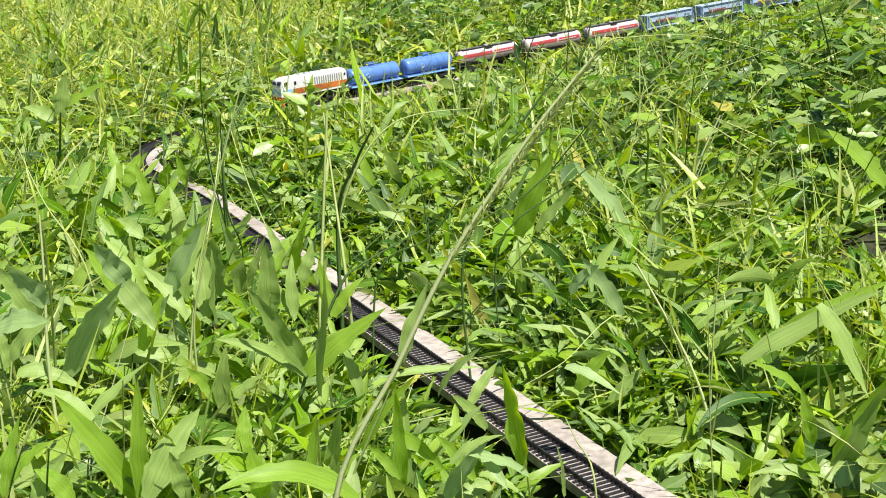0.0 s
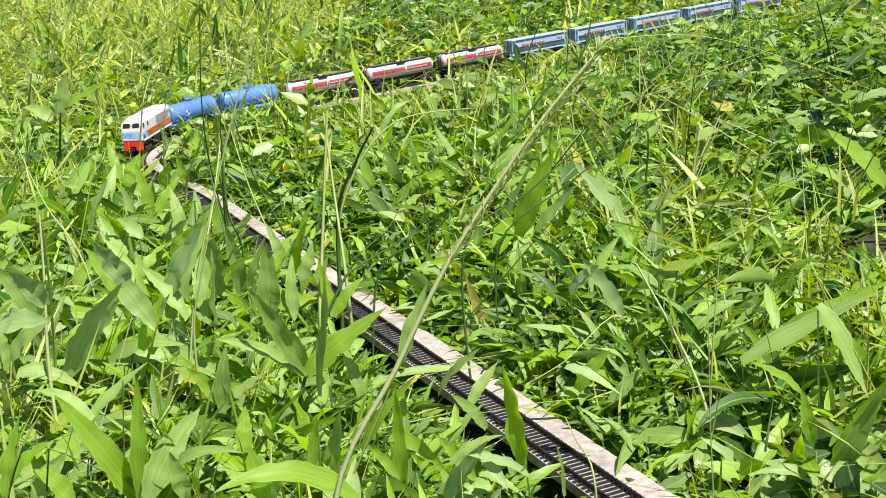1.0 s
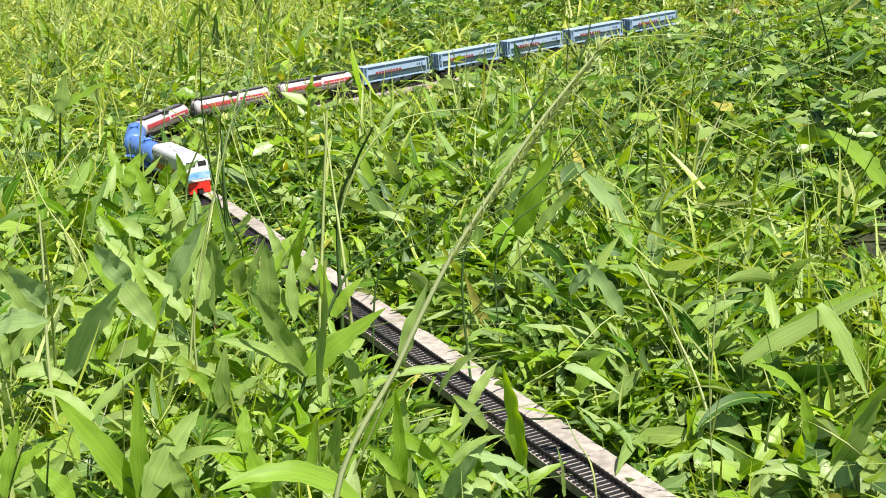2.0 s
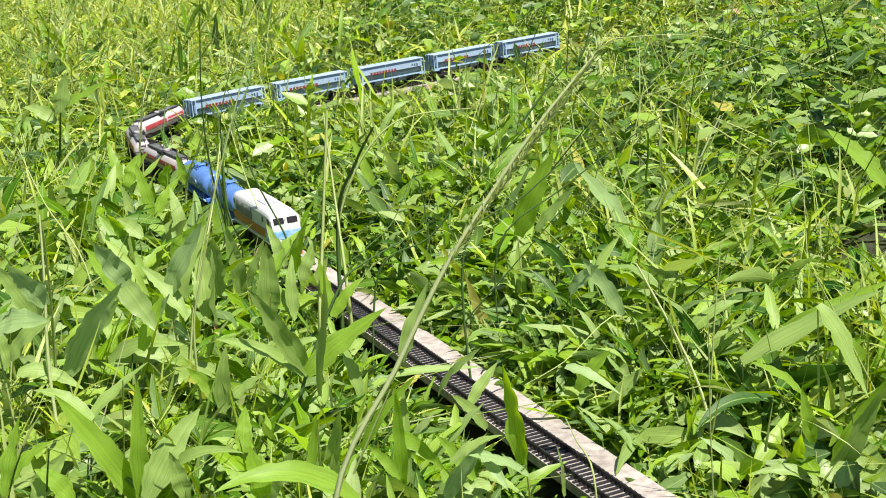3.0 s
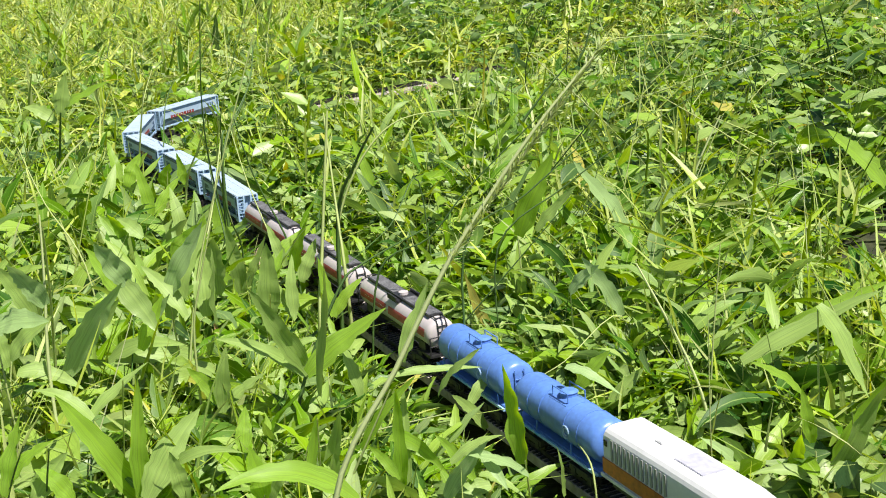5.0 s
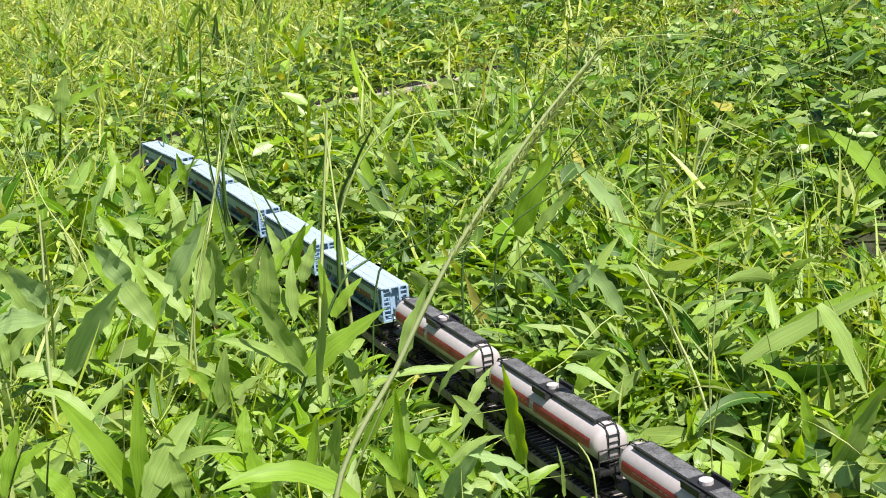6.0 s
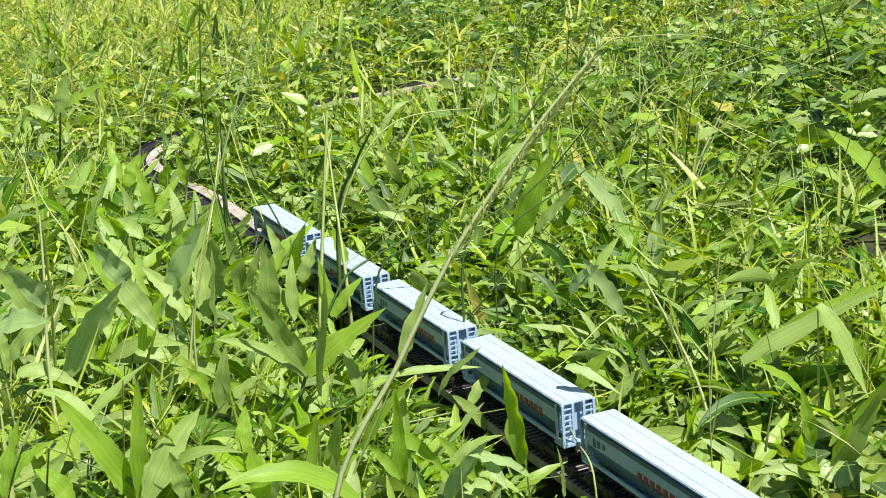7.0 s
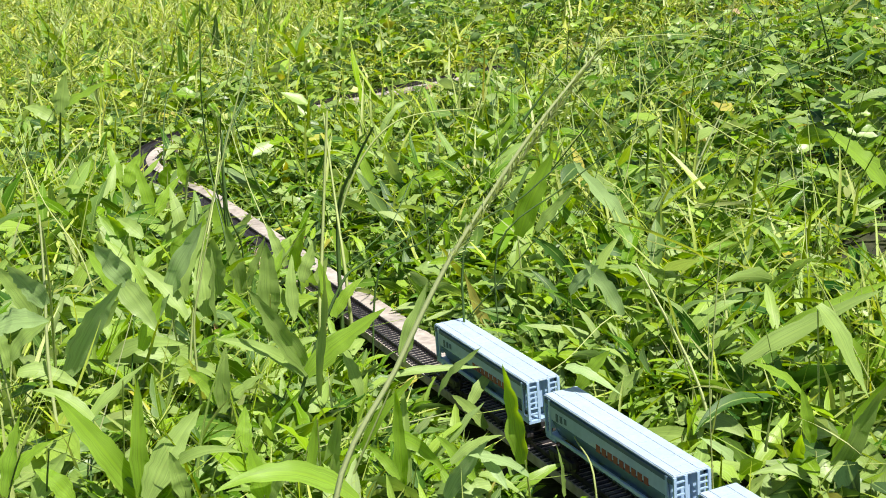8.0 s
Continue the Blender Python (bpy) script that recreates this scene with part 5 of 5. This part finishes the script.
stem(p, [(-0.252, 1.600, -0.036), (-0.254, 1.600, 0.019), (-0.259, 1.560, 0.117), (-0.253, 1.520, 0.201), (-0.235, 1.480, 0.314)], 0.0013, M_DARK)
p = hero("grass_stalk", "dark slender grass stem standing above the weeds", "grass")
stem(p, [(-0.270, 1.700, -0.036), (-0.270, 1.700, 0.052), (-0.269, 1.767, 0.108), (-0.241, 1.834, 0.165), (-0.238, 1.901, 0.209)], 0.0017, M_DARK)
p = hero("grass_stalk", "thin upright grass stalk standing above the weeds", "grass")
stem(p, [(-0.243, 1.600, -0.036), (-0.244, 1.600, 0.011), (-0.247, 1.537, 0.114), (-0.223, 1.475, 0.200), (-0.176, 1.412, 0.310)], 0.0011, M_STALK)
p = hero("grass_stalk", "dark slender grass stem standing above the weeds", "grass")
stem(p, [(-0.402, 2.000, -0.036), (-0.400, 2.000, 0.027), (-0.396, 2.046, 0.111), (-0.384, 2.092, 0.146)], 0.0016, M_DARK)
p = hero("grass_stalk", "thin upright grass stalk standing above the weeds", "grass")
stem(p, [(-0.399, 1.800, -0.036), (-0.399, 1.800, 0.023), (-0.397, 1.882, 0.131), (-0.391, 1.964, 0.181)], 0.0013, M_STALK)
p = hero("grass_stalk", "dark slender grass stem standing above the weeds", "grass")
stem(p, [(-0.266, 0.800, -0.036), (-0.260, 0.800, 0.055), (-0.237, 0.748, 0.115)], 0.0011, M_DARK)
p = hero("grass_stalk", "thin upright grass stalk standing above the weeds", "grass")
stem(p, [(0.203, 1.000, -0.036), (0.196, 1.000, -0.027), (0.172, 0.946, 0.057), (0.148, 0.892, 0.122)], 0.0012, M_STALK)
p = hero("grass_stalk", "thin upright grass stalk standing above the weeds", "grass")
stem(p, [(0.169, 0.850, -0.036), (0.169, 0.850, -0.004), (0.166, 0.840, 0.066), (0.164, 0.829, 0.139)], 0.0007, M_STALK)
p = hero("grass_stalk", "thin upright grass stalk standing above the weeds", "grass")
stem(p, [(0.215, 1.200, -0.075), (0.225, 1.176, -0.001), (0.247, 1.151, 0.089)], 0.0012, M_STALK)
p = hero("grass_stalk", "thin upright grass stalk standing above the weeds", "grass")
stem(p, [(0.519, 2.400, -0.036), (0.520, 2.400, -0.008), (0.521, 2.389, 0.112), (0.528, 2.378, 0.180)], 0.0020, M_STALK)
p = hero("grass_stalk", "dark slender grass stem standing above the weeds", "grass")
stem(p, [(-0.074, 1.200, -0.036), (-0.059, 1.200, 0.078), (-0.011, 1.193, 0.108), (0.027, 1.186, 0.153), (0.094, 1.179, 0.215)], 0.0012, M_DARK)
p = hero("grass_stalk", "thin upright grass stalk standing above the weeds", "grass")
stem(p, [(-0.170, 1.500, -0.036), (-0.181, 1.500, 0.007), (-0.220, 1.580, 0.083), (-0.247, 1.659, 0.144)], 0.0012, M_STALK)
p = hero("grass_stalk", "dark slender grass stem standing above the weeds", "grass")
stem(p, [(-0.011, 1.400, -0.036), (-0.020, 1.400, 0.114), (-0.051, 1.336, 0.085), (-0.095, 1.272, 0.065)], 0.0011, M_DARK)
p = hero("grass_stalk", "thin upright grass stalk standing above the weeds", "grass")
stem(p, [(0.090, 0.840, -0.036), (0.088, 0.840, 0.032), (0.082, 0.885, 0.037), (0.079, 0.930, 0.036)], 0.0009, M_STALK)
p = hero("grass_stalk", "thin upright grass stalk standing above the weeds", "grass")
stem(p, [(0.161, 1.100, -0.036), (0.145, 1.100, 0.052), (0.090, 1.040, 0.038), (0.054, 0.980, 0.044)], 0.0009, M_STALK)
p = hero("grass_stalk", "thin upright grass stalk standing above the weeds", "grass")
stem(p, [(0.293, 1.500, -0.036), (0.292, 1.500, 0.061), (0.285, 1.579, -0.018), (0.262, 1.658, -0.126)], 0.0012, M_STALK)
p = hero("grass_stalk", "thin upright grass stalk standing above the weeds", "grass")
stem(p, [(0.541, 2.000, -0.036), (0.516, 2.000, 0.099), (0.432, 1.960, 0.046), (0.341, 1.920, -0.038)], 0.0012, M_STALK)
p = hero("grass_stalk", "thin upright grass stalk standing above the weeds", "grass")
stem(p, [(-0.337, 1.300, -0.036), (-0.348, 1.300, 0.077), (-0.388, 1.335, 0.134), (-0.417, 1.371, 0.186)], 0.0011, M_STALK)
p = hero("grass_stalk", "thin upright grass stalk standing above the weeds", "grass")
stem(p, [(-0.162, 1.900, -0.036), (-0.171, 1.900, 0.006), (-0.198, 1.787, 0.102), (-0.193, 1.673, 0.186)], 0.0012, M_STALK)
p = hero("grass_stalk", "dark slender grass stem standing above the weeds", "grass")
stem(p, [(-0.014, 1.200, -0.036), (0.002, 1.200, 0.008), (0.057, 1.192, 0.071), (0.116, 1.185, 0.136)], 0.0010, M_DARK)
p = hero("grass_stalk", "thin upright grass stalk standing above the weeds", "grass")
stem(p, [(0.365, 1.300, -0.036), (0.368, 1.300, -0.032), (0.377, 1.328, 0.042), (0.378, 1.355, 0.088)], 0.0011, M_STALK)
p = hero("grass_stalk", "thin upright grass stalk standing above the weeds", "grass")
stem(p, [(0.164, 1.300, -0.063), (0.192, 1.320, -0.000), (0.237, 1.340, 0.061)], 0.0011, M_STALK)
p = hero("grass_stalk", "dark slender grass stem standing above the weeds", "grass")
stem(p, [(-0.237, 1.500, -0.036), (-0.242, 1.500, 0.044), (-0.259, 1.555, 0.111), (-0.268, 1.610, 0.188)], 0.0012, M_DARK)
p = hero("grass_stalk", "dark slender grass stem standing above the weeds", "grass")
stem(p, [(-0.238, 1.450, -0.036), (-0.234, 1.450, 0.025), (-0.220, 1.390, 0.132), (-0.205, 1.329, 0.209)], 0.0013, M_DARK)
p = hero("grass_stalk", "dark slender grass stem standing above the weeds", "grass")
stem(p, [(-0.151, 1.400, -0.036), (-0.159, 1.400, 0.052), (-0.186, 1.383, 0.134), (-0.198, 1.367, 0.199)], 0.0014, M_DARK)
p = hero("grass_stalk", "dark slender grass stem standing above the weeds", "grass")
stem(p, [(-0.245, 1.550, -0.036), (-0.242, 1.550, 0.137), (-0.231, 1.571, 0.155), (-0.214, 1.592, 0.187)], 0.0019, M_DARK)
p = hero("grass_stalk", "dark slender grass stem standing above the weeds", "grass")
stem(p, [(-0.218, 1.450, -0.036), (-0.217, 1.450, 0.043), (-0.214, 1.368, 0.098), (-0.206, 1.286, 0.159)], 0.0012, M_DARK)
p = hero("grass_stalk", "thin upright grass stalk standing above the weeds", "grass")
stem(p, [(-0.256, 1.400, -0.036), (-0.253, 1.400, 0.035), (-0.242, 1.456, 0.100), (-0.234, 1.513, 0.163)], 0.0017, M_STALK)
p = hero("grass_stalk", "thin upright grass stalk standing above the weeds", "grass")
stem(p, [(-0.405, 1.800, -0.036), (-0.400, 1.800, 0.031), (-0.384, 1.782, 0.102), (-0.366, 1.764, 0.178)], 0.0018, M_STALK)
p = hero("grass_stalk", "dark slender grass stem standing above the weeds", "grass")
stem(p, [(-0.106, 1.300, -0.036), (-0.099, 1.300, 0.106), (-0.076, 1.260, 0.165), (-0.054, 1.221, 0.206)], 0.0024, M_DARK)
p = hero("grass_stalk", "thin upright grass stalk standing above the weeds", "grass")
stem(p, [(0.329, 1.800, -0.036), (0.334, 1.800, -0.014), (0.351, 1.740, 0.069), (0.364, 1.680, 0.143)], 0.0022, M_STALK)
p = hero("grass_stalk", "thin upright grass stalk standing above the weeds", "grass")
stem(p, [(0.313, 1.900, -0.036), (0.323, 1.900, 0.025), (0.359, 1.934, 0.064), (0.398, 1.969, 0.101)], 0.0019, M_STALK)
p = hero("grass_stalk", "dark slender grass stem standing above the weeds", "grass")
stem(p, [(0.047, 1.500, -0.036), (0.062, 1.500, 0.021), (0.110, 1.419, 0.100), (0.156, 1.337, 0.177)], 0.0015, M_DARK)
p = hero("grass_stalk", "dark slender grass stem standing above the weeds", "grass")
stem(p, [(0.664, 2.200, -0.036), (0.653, 2.200, 0.024), (0.619, 2.133, 0.108), (0.581, 2.065, 0.191)], 0.0027, M_DARK)
p = hero("grass_stalk", "thin upright grass stalk standing above the weeds", "grass")
stem(p, [(0.231, 2.000, -0.036), (0.259, 2.000, 0.057), (0.351, 1.953, 0.103), (0.470, 1.906, 0.149)], 0.0016, M_STALK)
p = hero("grass_stalk", "thin upright grass stalk standing above the weeds", "grass")
stem(p, [(-0.324, 1.700, -0.036), (-0.315, 1.700, 0.063), (-0.285, 1.651, 0.121), (-0.263, 1.601, 0.166)], 0.0021, M_STALK)
p = hero("grass_plant", "broad-bladed grass plant with long pointed green leaves", "grass")
blade(p, (0.219, 0.98, 0.049), (0.318, 0.96, 0.104), 0.0160, 0.06, M_BROAD)
stem(p, [(0.223, 0.990, -0.036), (0.219, 0.98, 0.049)], 0.0013, M_STALK)
p = hero("grass_plant", "broad-bladed grass plant with long pointed green leaves", "grass")
blade(p, (0.262, 0.93, 0.107), (0.293, 0.91, 0.042), 0.0159, 0.1, M_BROAD)
blade(p, (0.251, 0.93, 0.039), (0.21, 0.91, 0.076), 0.0099, 0.1, M_LIME)
stem(p, [(0.266, 0.940, -0.036), (0.262, 0.93, 0.107)], 0.0013, M_STALK)
p = hero("grass_plant", "broad-bladed grass plant with long pointed green leaves", "grass")
blade(p, (0.251, 0.86, 0.005), (0.284, 0.84, 0.086), 0.0162, 0.06, M_LIME)
blade(p, (0.226, 0.86, 0.007), (0.226, 0.84, 0.049), 0.0119, 0.05, M_LIME)
stem(p, [(0.255, 0.870, -0.036), (0.251, 0.86, 0.005)], 0.0013, M_STALK)
p = hero("grass_plant", "broad-bladed grass plant with long pointed green leaves", "grass")
blade(p, (0.071, 1.25, 0.087), (0.106, 1.23, 0.17), 0.0214, 0.05, M_LIME)
blade(p, (0.089, 1.25, 0.091), (0.126, 1.23, 0.136), 0.0133, 0.08, M_BROAD)
stem(p, [(0.075, 1.260, -0.036), (0.071, 1.25, 0.087)], 0.0013, M_STALK)
p = hero("grass_plant", "broad-bladed grass plant with long pointed green leaves", "grass")
blade(p, (0.188, 1.35, 0.051), (0.134, 1.33, 0.138), 0.0187, 0.1, M_PALE)
blade(p, (0.218, 1.35, 0.019), (0.217, 1.33, 0.085), 0.0176, 0.04, M_WEED)
stem(p, [(0.192, 1.360, -0.036), (0.188, 1.35, 0.051)], 0.0013, M_STALK)
p = hero("grass_plant", "broad-bladed grass plant with long pointed green leaves", "grass")
blade(p, (-0.299, 1.02, 0.065), (-0.243, 1.0, 0.142), 0.0200, 0.06, M_PALE)
blade(p, (-0.243, 1.02, 0.134), (-0.26, 1.0, 0.174), 0.0175, 0.08, M_PALE)
blade(p, (-0.247, 1.02, 0.137), (-0.22, 1.0, 0.1), 0.0192, 0.08, M_WEED)
stem(p, [(-0.295, 1.030, -0.036), (-0.299, 1.02, 0.065)], 0.0013, M_STALK)
p = hero("grass_plant", "broad-bladed grass plant with long pointed green leaves", "grass")
blade(p, (-0.221, 1.06, 0.111), (-0.184, 1.04, 0.175), 0.0199, 0.05, M_PALE)
blade(p, (-0.185, 1.06, 0.087), (-0.18, 1.04, 0.153), 0.0216, 0.05, M_BROAD)
blade(p, (-0.241, 1.06, 0.077), (-0.216, 1.04, 0.119), 0.0173, 0.06, M_PALE)
stem(p, [(-0.217, 1.070, -0.036), (-0.221, 1.06, 0.111)], 0.0013, M_STALK)
p = hero("grass_plant", "broad-bladed grass plant with long pointed green leaves", "grass")
blade(p, (-0.326, 0.95, 0.128), (-0.28, 0.93, 0.138), 0.0194, 0.12, M_PALE)
blade(p, (-0.287, 0.95, 0.144), (-0.304, 0.93, 0.181), 0.0155, 0.08, M_PALE)
stem(p, [(-0.322, 0.960, -0.036), (-0.326, 0.95, 0.128)], 0.0013, M_STALK)
p = hero("grass_plant", "broad-bladed grass plant with long pointed green leaves", "grass")
blade(p, (-0.01, 0.8, 0.041), (0.018, 0.78, 0.087), 0.0111, 0.08, M_PALE)
blade(p, (0.043, 0.8, 0.052), (0.006, 0.78, 0.079), 0.0091, 0.14, M_PALE)
blade(p, (0.014, 0.8, 0.072), (0.029, 0.78, 0.053), 0.0085, 0.1, M_PALE)
stem(p, [(-0.006, 0.810, -0.036), (-0.01, 0.8, 0.041)], 0.0013, M_STALK)
p = hero("grass_plant", "broad-bladed grass plant with long pointed green leaves", "grass")
blade(p, (0.105, 1.12, 0.069), (0.128, 1.1, 0.098), 0.0137, 0.1, M_PALE)
blade(p, (0.148, 1.12, 0.045), (0.114, 1.1, 0.106), 0.0137, 0.1, M_PALE)
blade(p, (0.189, 1.093, -0.02), (0.154, 1.1, 0.051), 0.0155, 0.12, M_BROAD)
stem(p, [(0.109, 1.130, -0.036), (0.105, 1.12, 0.069)], 0.0013, M_STALK)
p = hero("grass_plant", "broad-bladed grass plant with long pointed green leaves", "grass")
blade(p, (0.123, 0.908, -0.02), (0.17, 0.91, 0.01), 0.0129, 0.15, M_PALE)
blade(p, (0.213, 0.911, -0.02), (0.173, 0.91, 0.021), 0.0122, 0.12, M_PALE)
blade(p, (0.081, 0.93, 0.075), (0.118, 0.91, 0.058), 0.0099, 0.12, M_PALE)
stem(p, [(0.127, 0.918, -0.036), (0.123, 0.908, -0.020)], 0.0013, M_STALK)
p = hero("grass_stalk", "thin upright grass stalk standing above the weeds", "grass")
stem(p, [(0.186, 0.95, -0.036), (0.186, 0.95, 0.018), (0.171, 0.95, 0.069), (0.137, 0.95, 0.142)], 0.0017, M_SEED)
p = hero("grass_stalk", "thin upright grass stalk standing above the weeds", "grass")
stem(p, [(0.192, 0.97, -0.036), (0.192, 0.97, 0.015), (0.195, 0.97, 0.069), (0.202, 0.97, 0.146)], 0.0010, M_STALK)
p = hero("grass_stalk", "thin upright grass stalk standing above the weeds", "grass")
stem(p, [(0.272, 1.5, -0.036), (0.272, 1.5, 0.053), (0.342, 1.5, 0.063)], 0.0018, M_SEED)
p = hero("grass_stalk", "thin upright grass stalk standing above the weeds", "grass")
stem(p, [(0.301, 1.6, -0.036), (0.301, 1.6, 0.042), (0.336, 1.6, 0.121)], 0.0023, M_SEED)
p = hero("grass_stalk", "thin upright grass stalk standing above the weeds", "grass")
stem(p, [(-0.307, 1.0, -0.036), (-0.307, 1.0, 0.073), (-0.3, 1.0, 0.147), (-0.296, 1.0, 0.199)], 0.0018, M_SEED)
p = hero("grass_stalk", "thin upright grass stalk standing above the weeds", "grass")
stem(p, [(-0.194, 1.0, -0.036), (-0.194, 1.0, 0.089), (-0.184, 1.0, 0.138), (-0.171, 1.0, 0.181)], 0.0012, M_STALK)
p = hero("grass_stalk", "dark slender grass stem standing above the weeds", "grass")
stem(p, [(0.049, 1.2, -0.036), (0.049, 1.2, 0.091), (0.113, 1.2, 0.144), (0.175, 1.2, 0.185), (0.26, 1.2, 0.234)], 0.0010, M_DARK)
p = hero("grass_stalk", "dark slender grass stem standing above the weeds", "grass")
stem(p, [(0.017, 1.1, -0.036), (0.017, 1.1, 0.119), (0.071, 1.1, 0.163), (0.121, 1.1, 0.203)], 0.0013, M_DARK)
stem(long_stalk, [(0.043, 0.66, 0.304), (0.054, 0.66, 0.317), (0.068, 0.66, 0.332)], 0.0007, M_DARK)
stem(long_stalk, [(0.071, 0.66, 0.331), (0.075, 0.66, 0.338), (0.078, 0.66, 0.349)], 0.0007, M_DARK)
SEED_A, SEED_B = (0.001, 0.658, 0.235), (0.081, 0.654, 0.337)


def seed_head():
    """Fine spikelets along the upper part of the long leaning stalk."""
    a, b = Vector(SEED_A), Vector(SEED_B)
    n = 520
    t = rng.uniform(0, 1, n)
    base = np.array([list(a.lerp(b, float(q))) for q in t])
    d = (b - a).normalized()
    az = math.atan2(d.y, d.x)
    me = leaf_sheet("seed_head", base, az + rng.normal(0, 0.5, n), math.asin(d.z) + rng.normal(0, 0.38, n), rng.normal(0, 0.3, n), rng.uniform(0.004, 0.009, n), rng.uniform(0.0009, 0.0016, n), "lance_s", M_SEED)
    ob = new("seed_head", me)
    ob.parent = long_stalk


def loose_bits():
    for x, y, s, a in ((-0.557, 3.343, 0.055, 0.3), (-0.59, 3.70, 0.06, 1.2), (0.02, 1.62, 0.035, 0.8), (0.0, 1.66, 0.03, 2.1), (0.36, 0.98, 0.03, 0.5), (-0.34, 2.9, 0.05, 1.9), (-0.043, 1.756, 0.05, 0.1), (0.144, 1.324, 0.03, 2.0), (-0.049, 2.063, 0.035, 0.4), (-0.508, 2.187, 0.035, 2.6), (0.321, 1.053, 0.035, 1.0), (-0.519, 1.644, 0.05, 0.2)):
        base = np.array([[x - s / 2, y, -0.006]])
        me = leaf_sheet("dry_leaf", base, np.array([a]), np.array([0.25]), np.array([0.5]), np.array([s]), np.array([s * 0.4]), "oval", M_DRY, np.array([0.3]))
        tagged(new("dry_leaf", me), "curled dry brown leaf caught in the weeds", "leaf", "dry leaves")
    bm = bmesh.new()
    bmesh.ops.create_icosphere(bm, subdivisions=3, radius=1.0)
    for v in bm.verts:
        k = 1 + 0.18 * noise.noise(v.co * 1.3) + 0.05 * noise.noise(v.co * 4)
        v.co = Vector((v.co.x * 0.013 * k, v.co.y * 0.017 * k, v.co.z * 0.033 * k))
    st = part("stone", bm, M_CHIP, None)
    st.matrix_basis = pose(-0.203, 1.512, -0.005, 8, -6, 20)
    tagged(smooth(st), "pinkish beige stone beside the track board", "stone")
    bm = box(-0.012, 0.012, -0.003, 0.003, -0.002, 0.002, 0.0008)
    ch = part("wood_chip", bm, M_CHIP, None)
    ch.matrix_basis = pose(0.079, 1.135, 0.0, 0, 20, -50)
    tagged(ch, "small pale splinter of wood among the weeds", "wood chip")


seed_head()
loose_bits()


def head_at(t):
    """Where the nose of the locomotive is on the way at t seconds."""
    ease = float(np.interp(t, [3.6, 4.2, 4.7, 5.2, 5.8, 6.2, 6.5, 7.0, 7.5], [0, 0.003, 0.009, 0.0, -0.015, -0.006, 0.0, 0.006, 0.007]))
    return -0.0906 + t * (0.4585 + t * (-0.03635 + t * (0.00771 - 0.000409 * t))) + ease


def motions():
    for car, back, half in TRAIN:
        rows = []
        for i in range(81):
            t = i / 10
            s = head_at(t) - back
            p, q = way(s + half)[0], way(s - half)[0]
            a = math.atan2(p.y - q.y, p.x - q.x)
            rows.append((t, Matrix.Translation((*((p + q) / 2), RAIL_TOP + LIFT)) @ Matrix.Rotation(a, 4, "Z")))
        walk(car, rows)


motions()
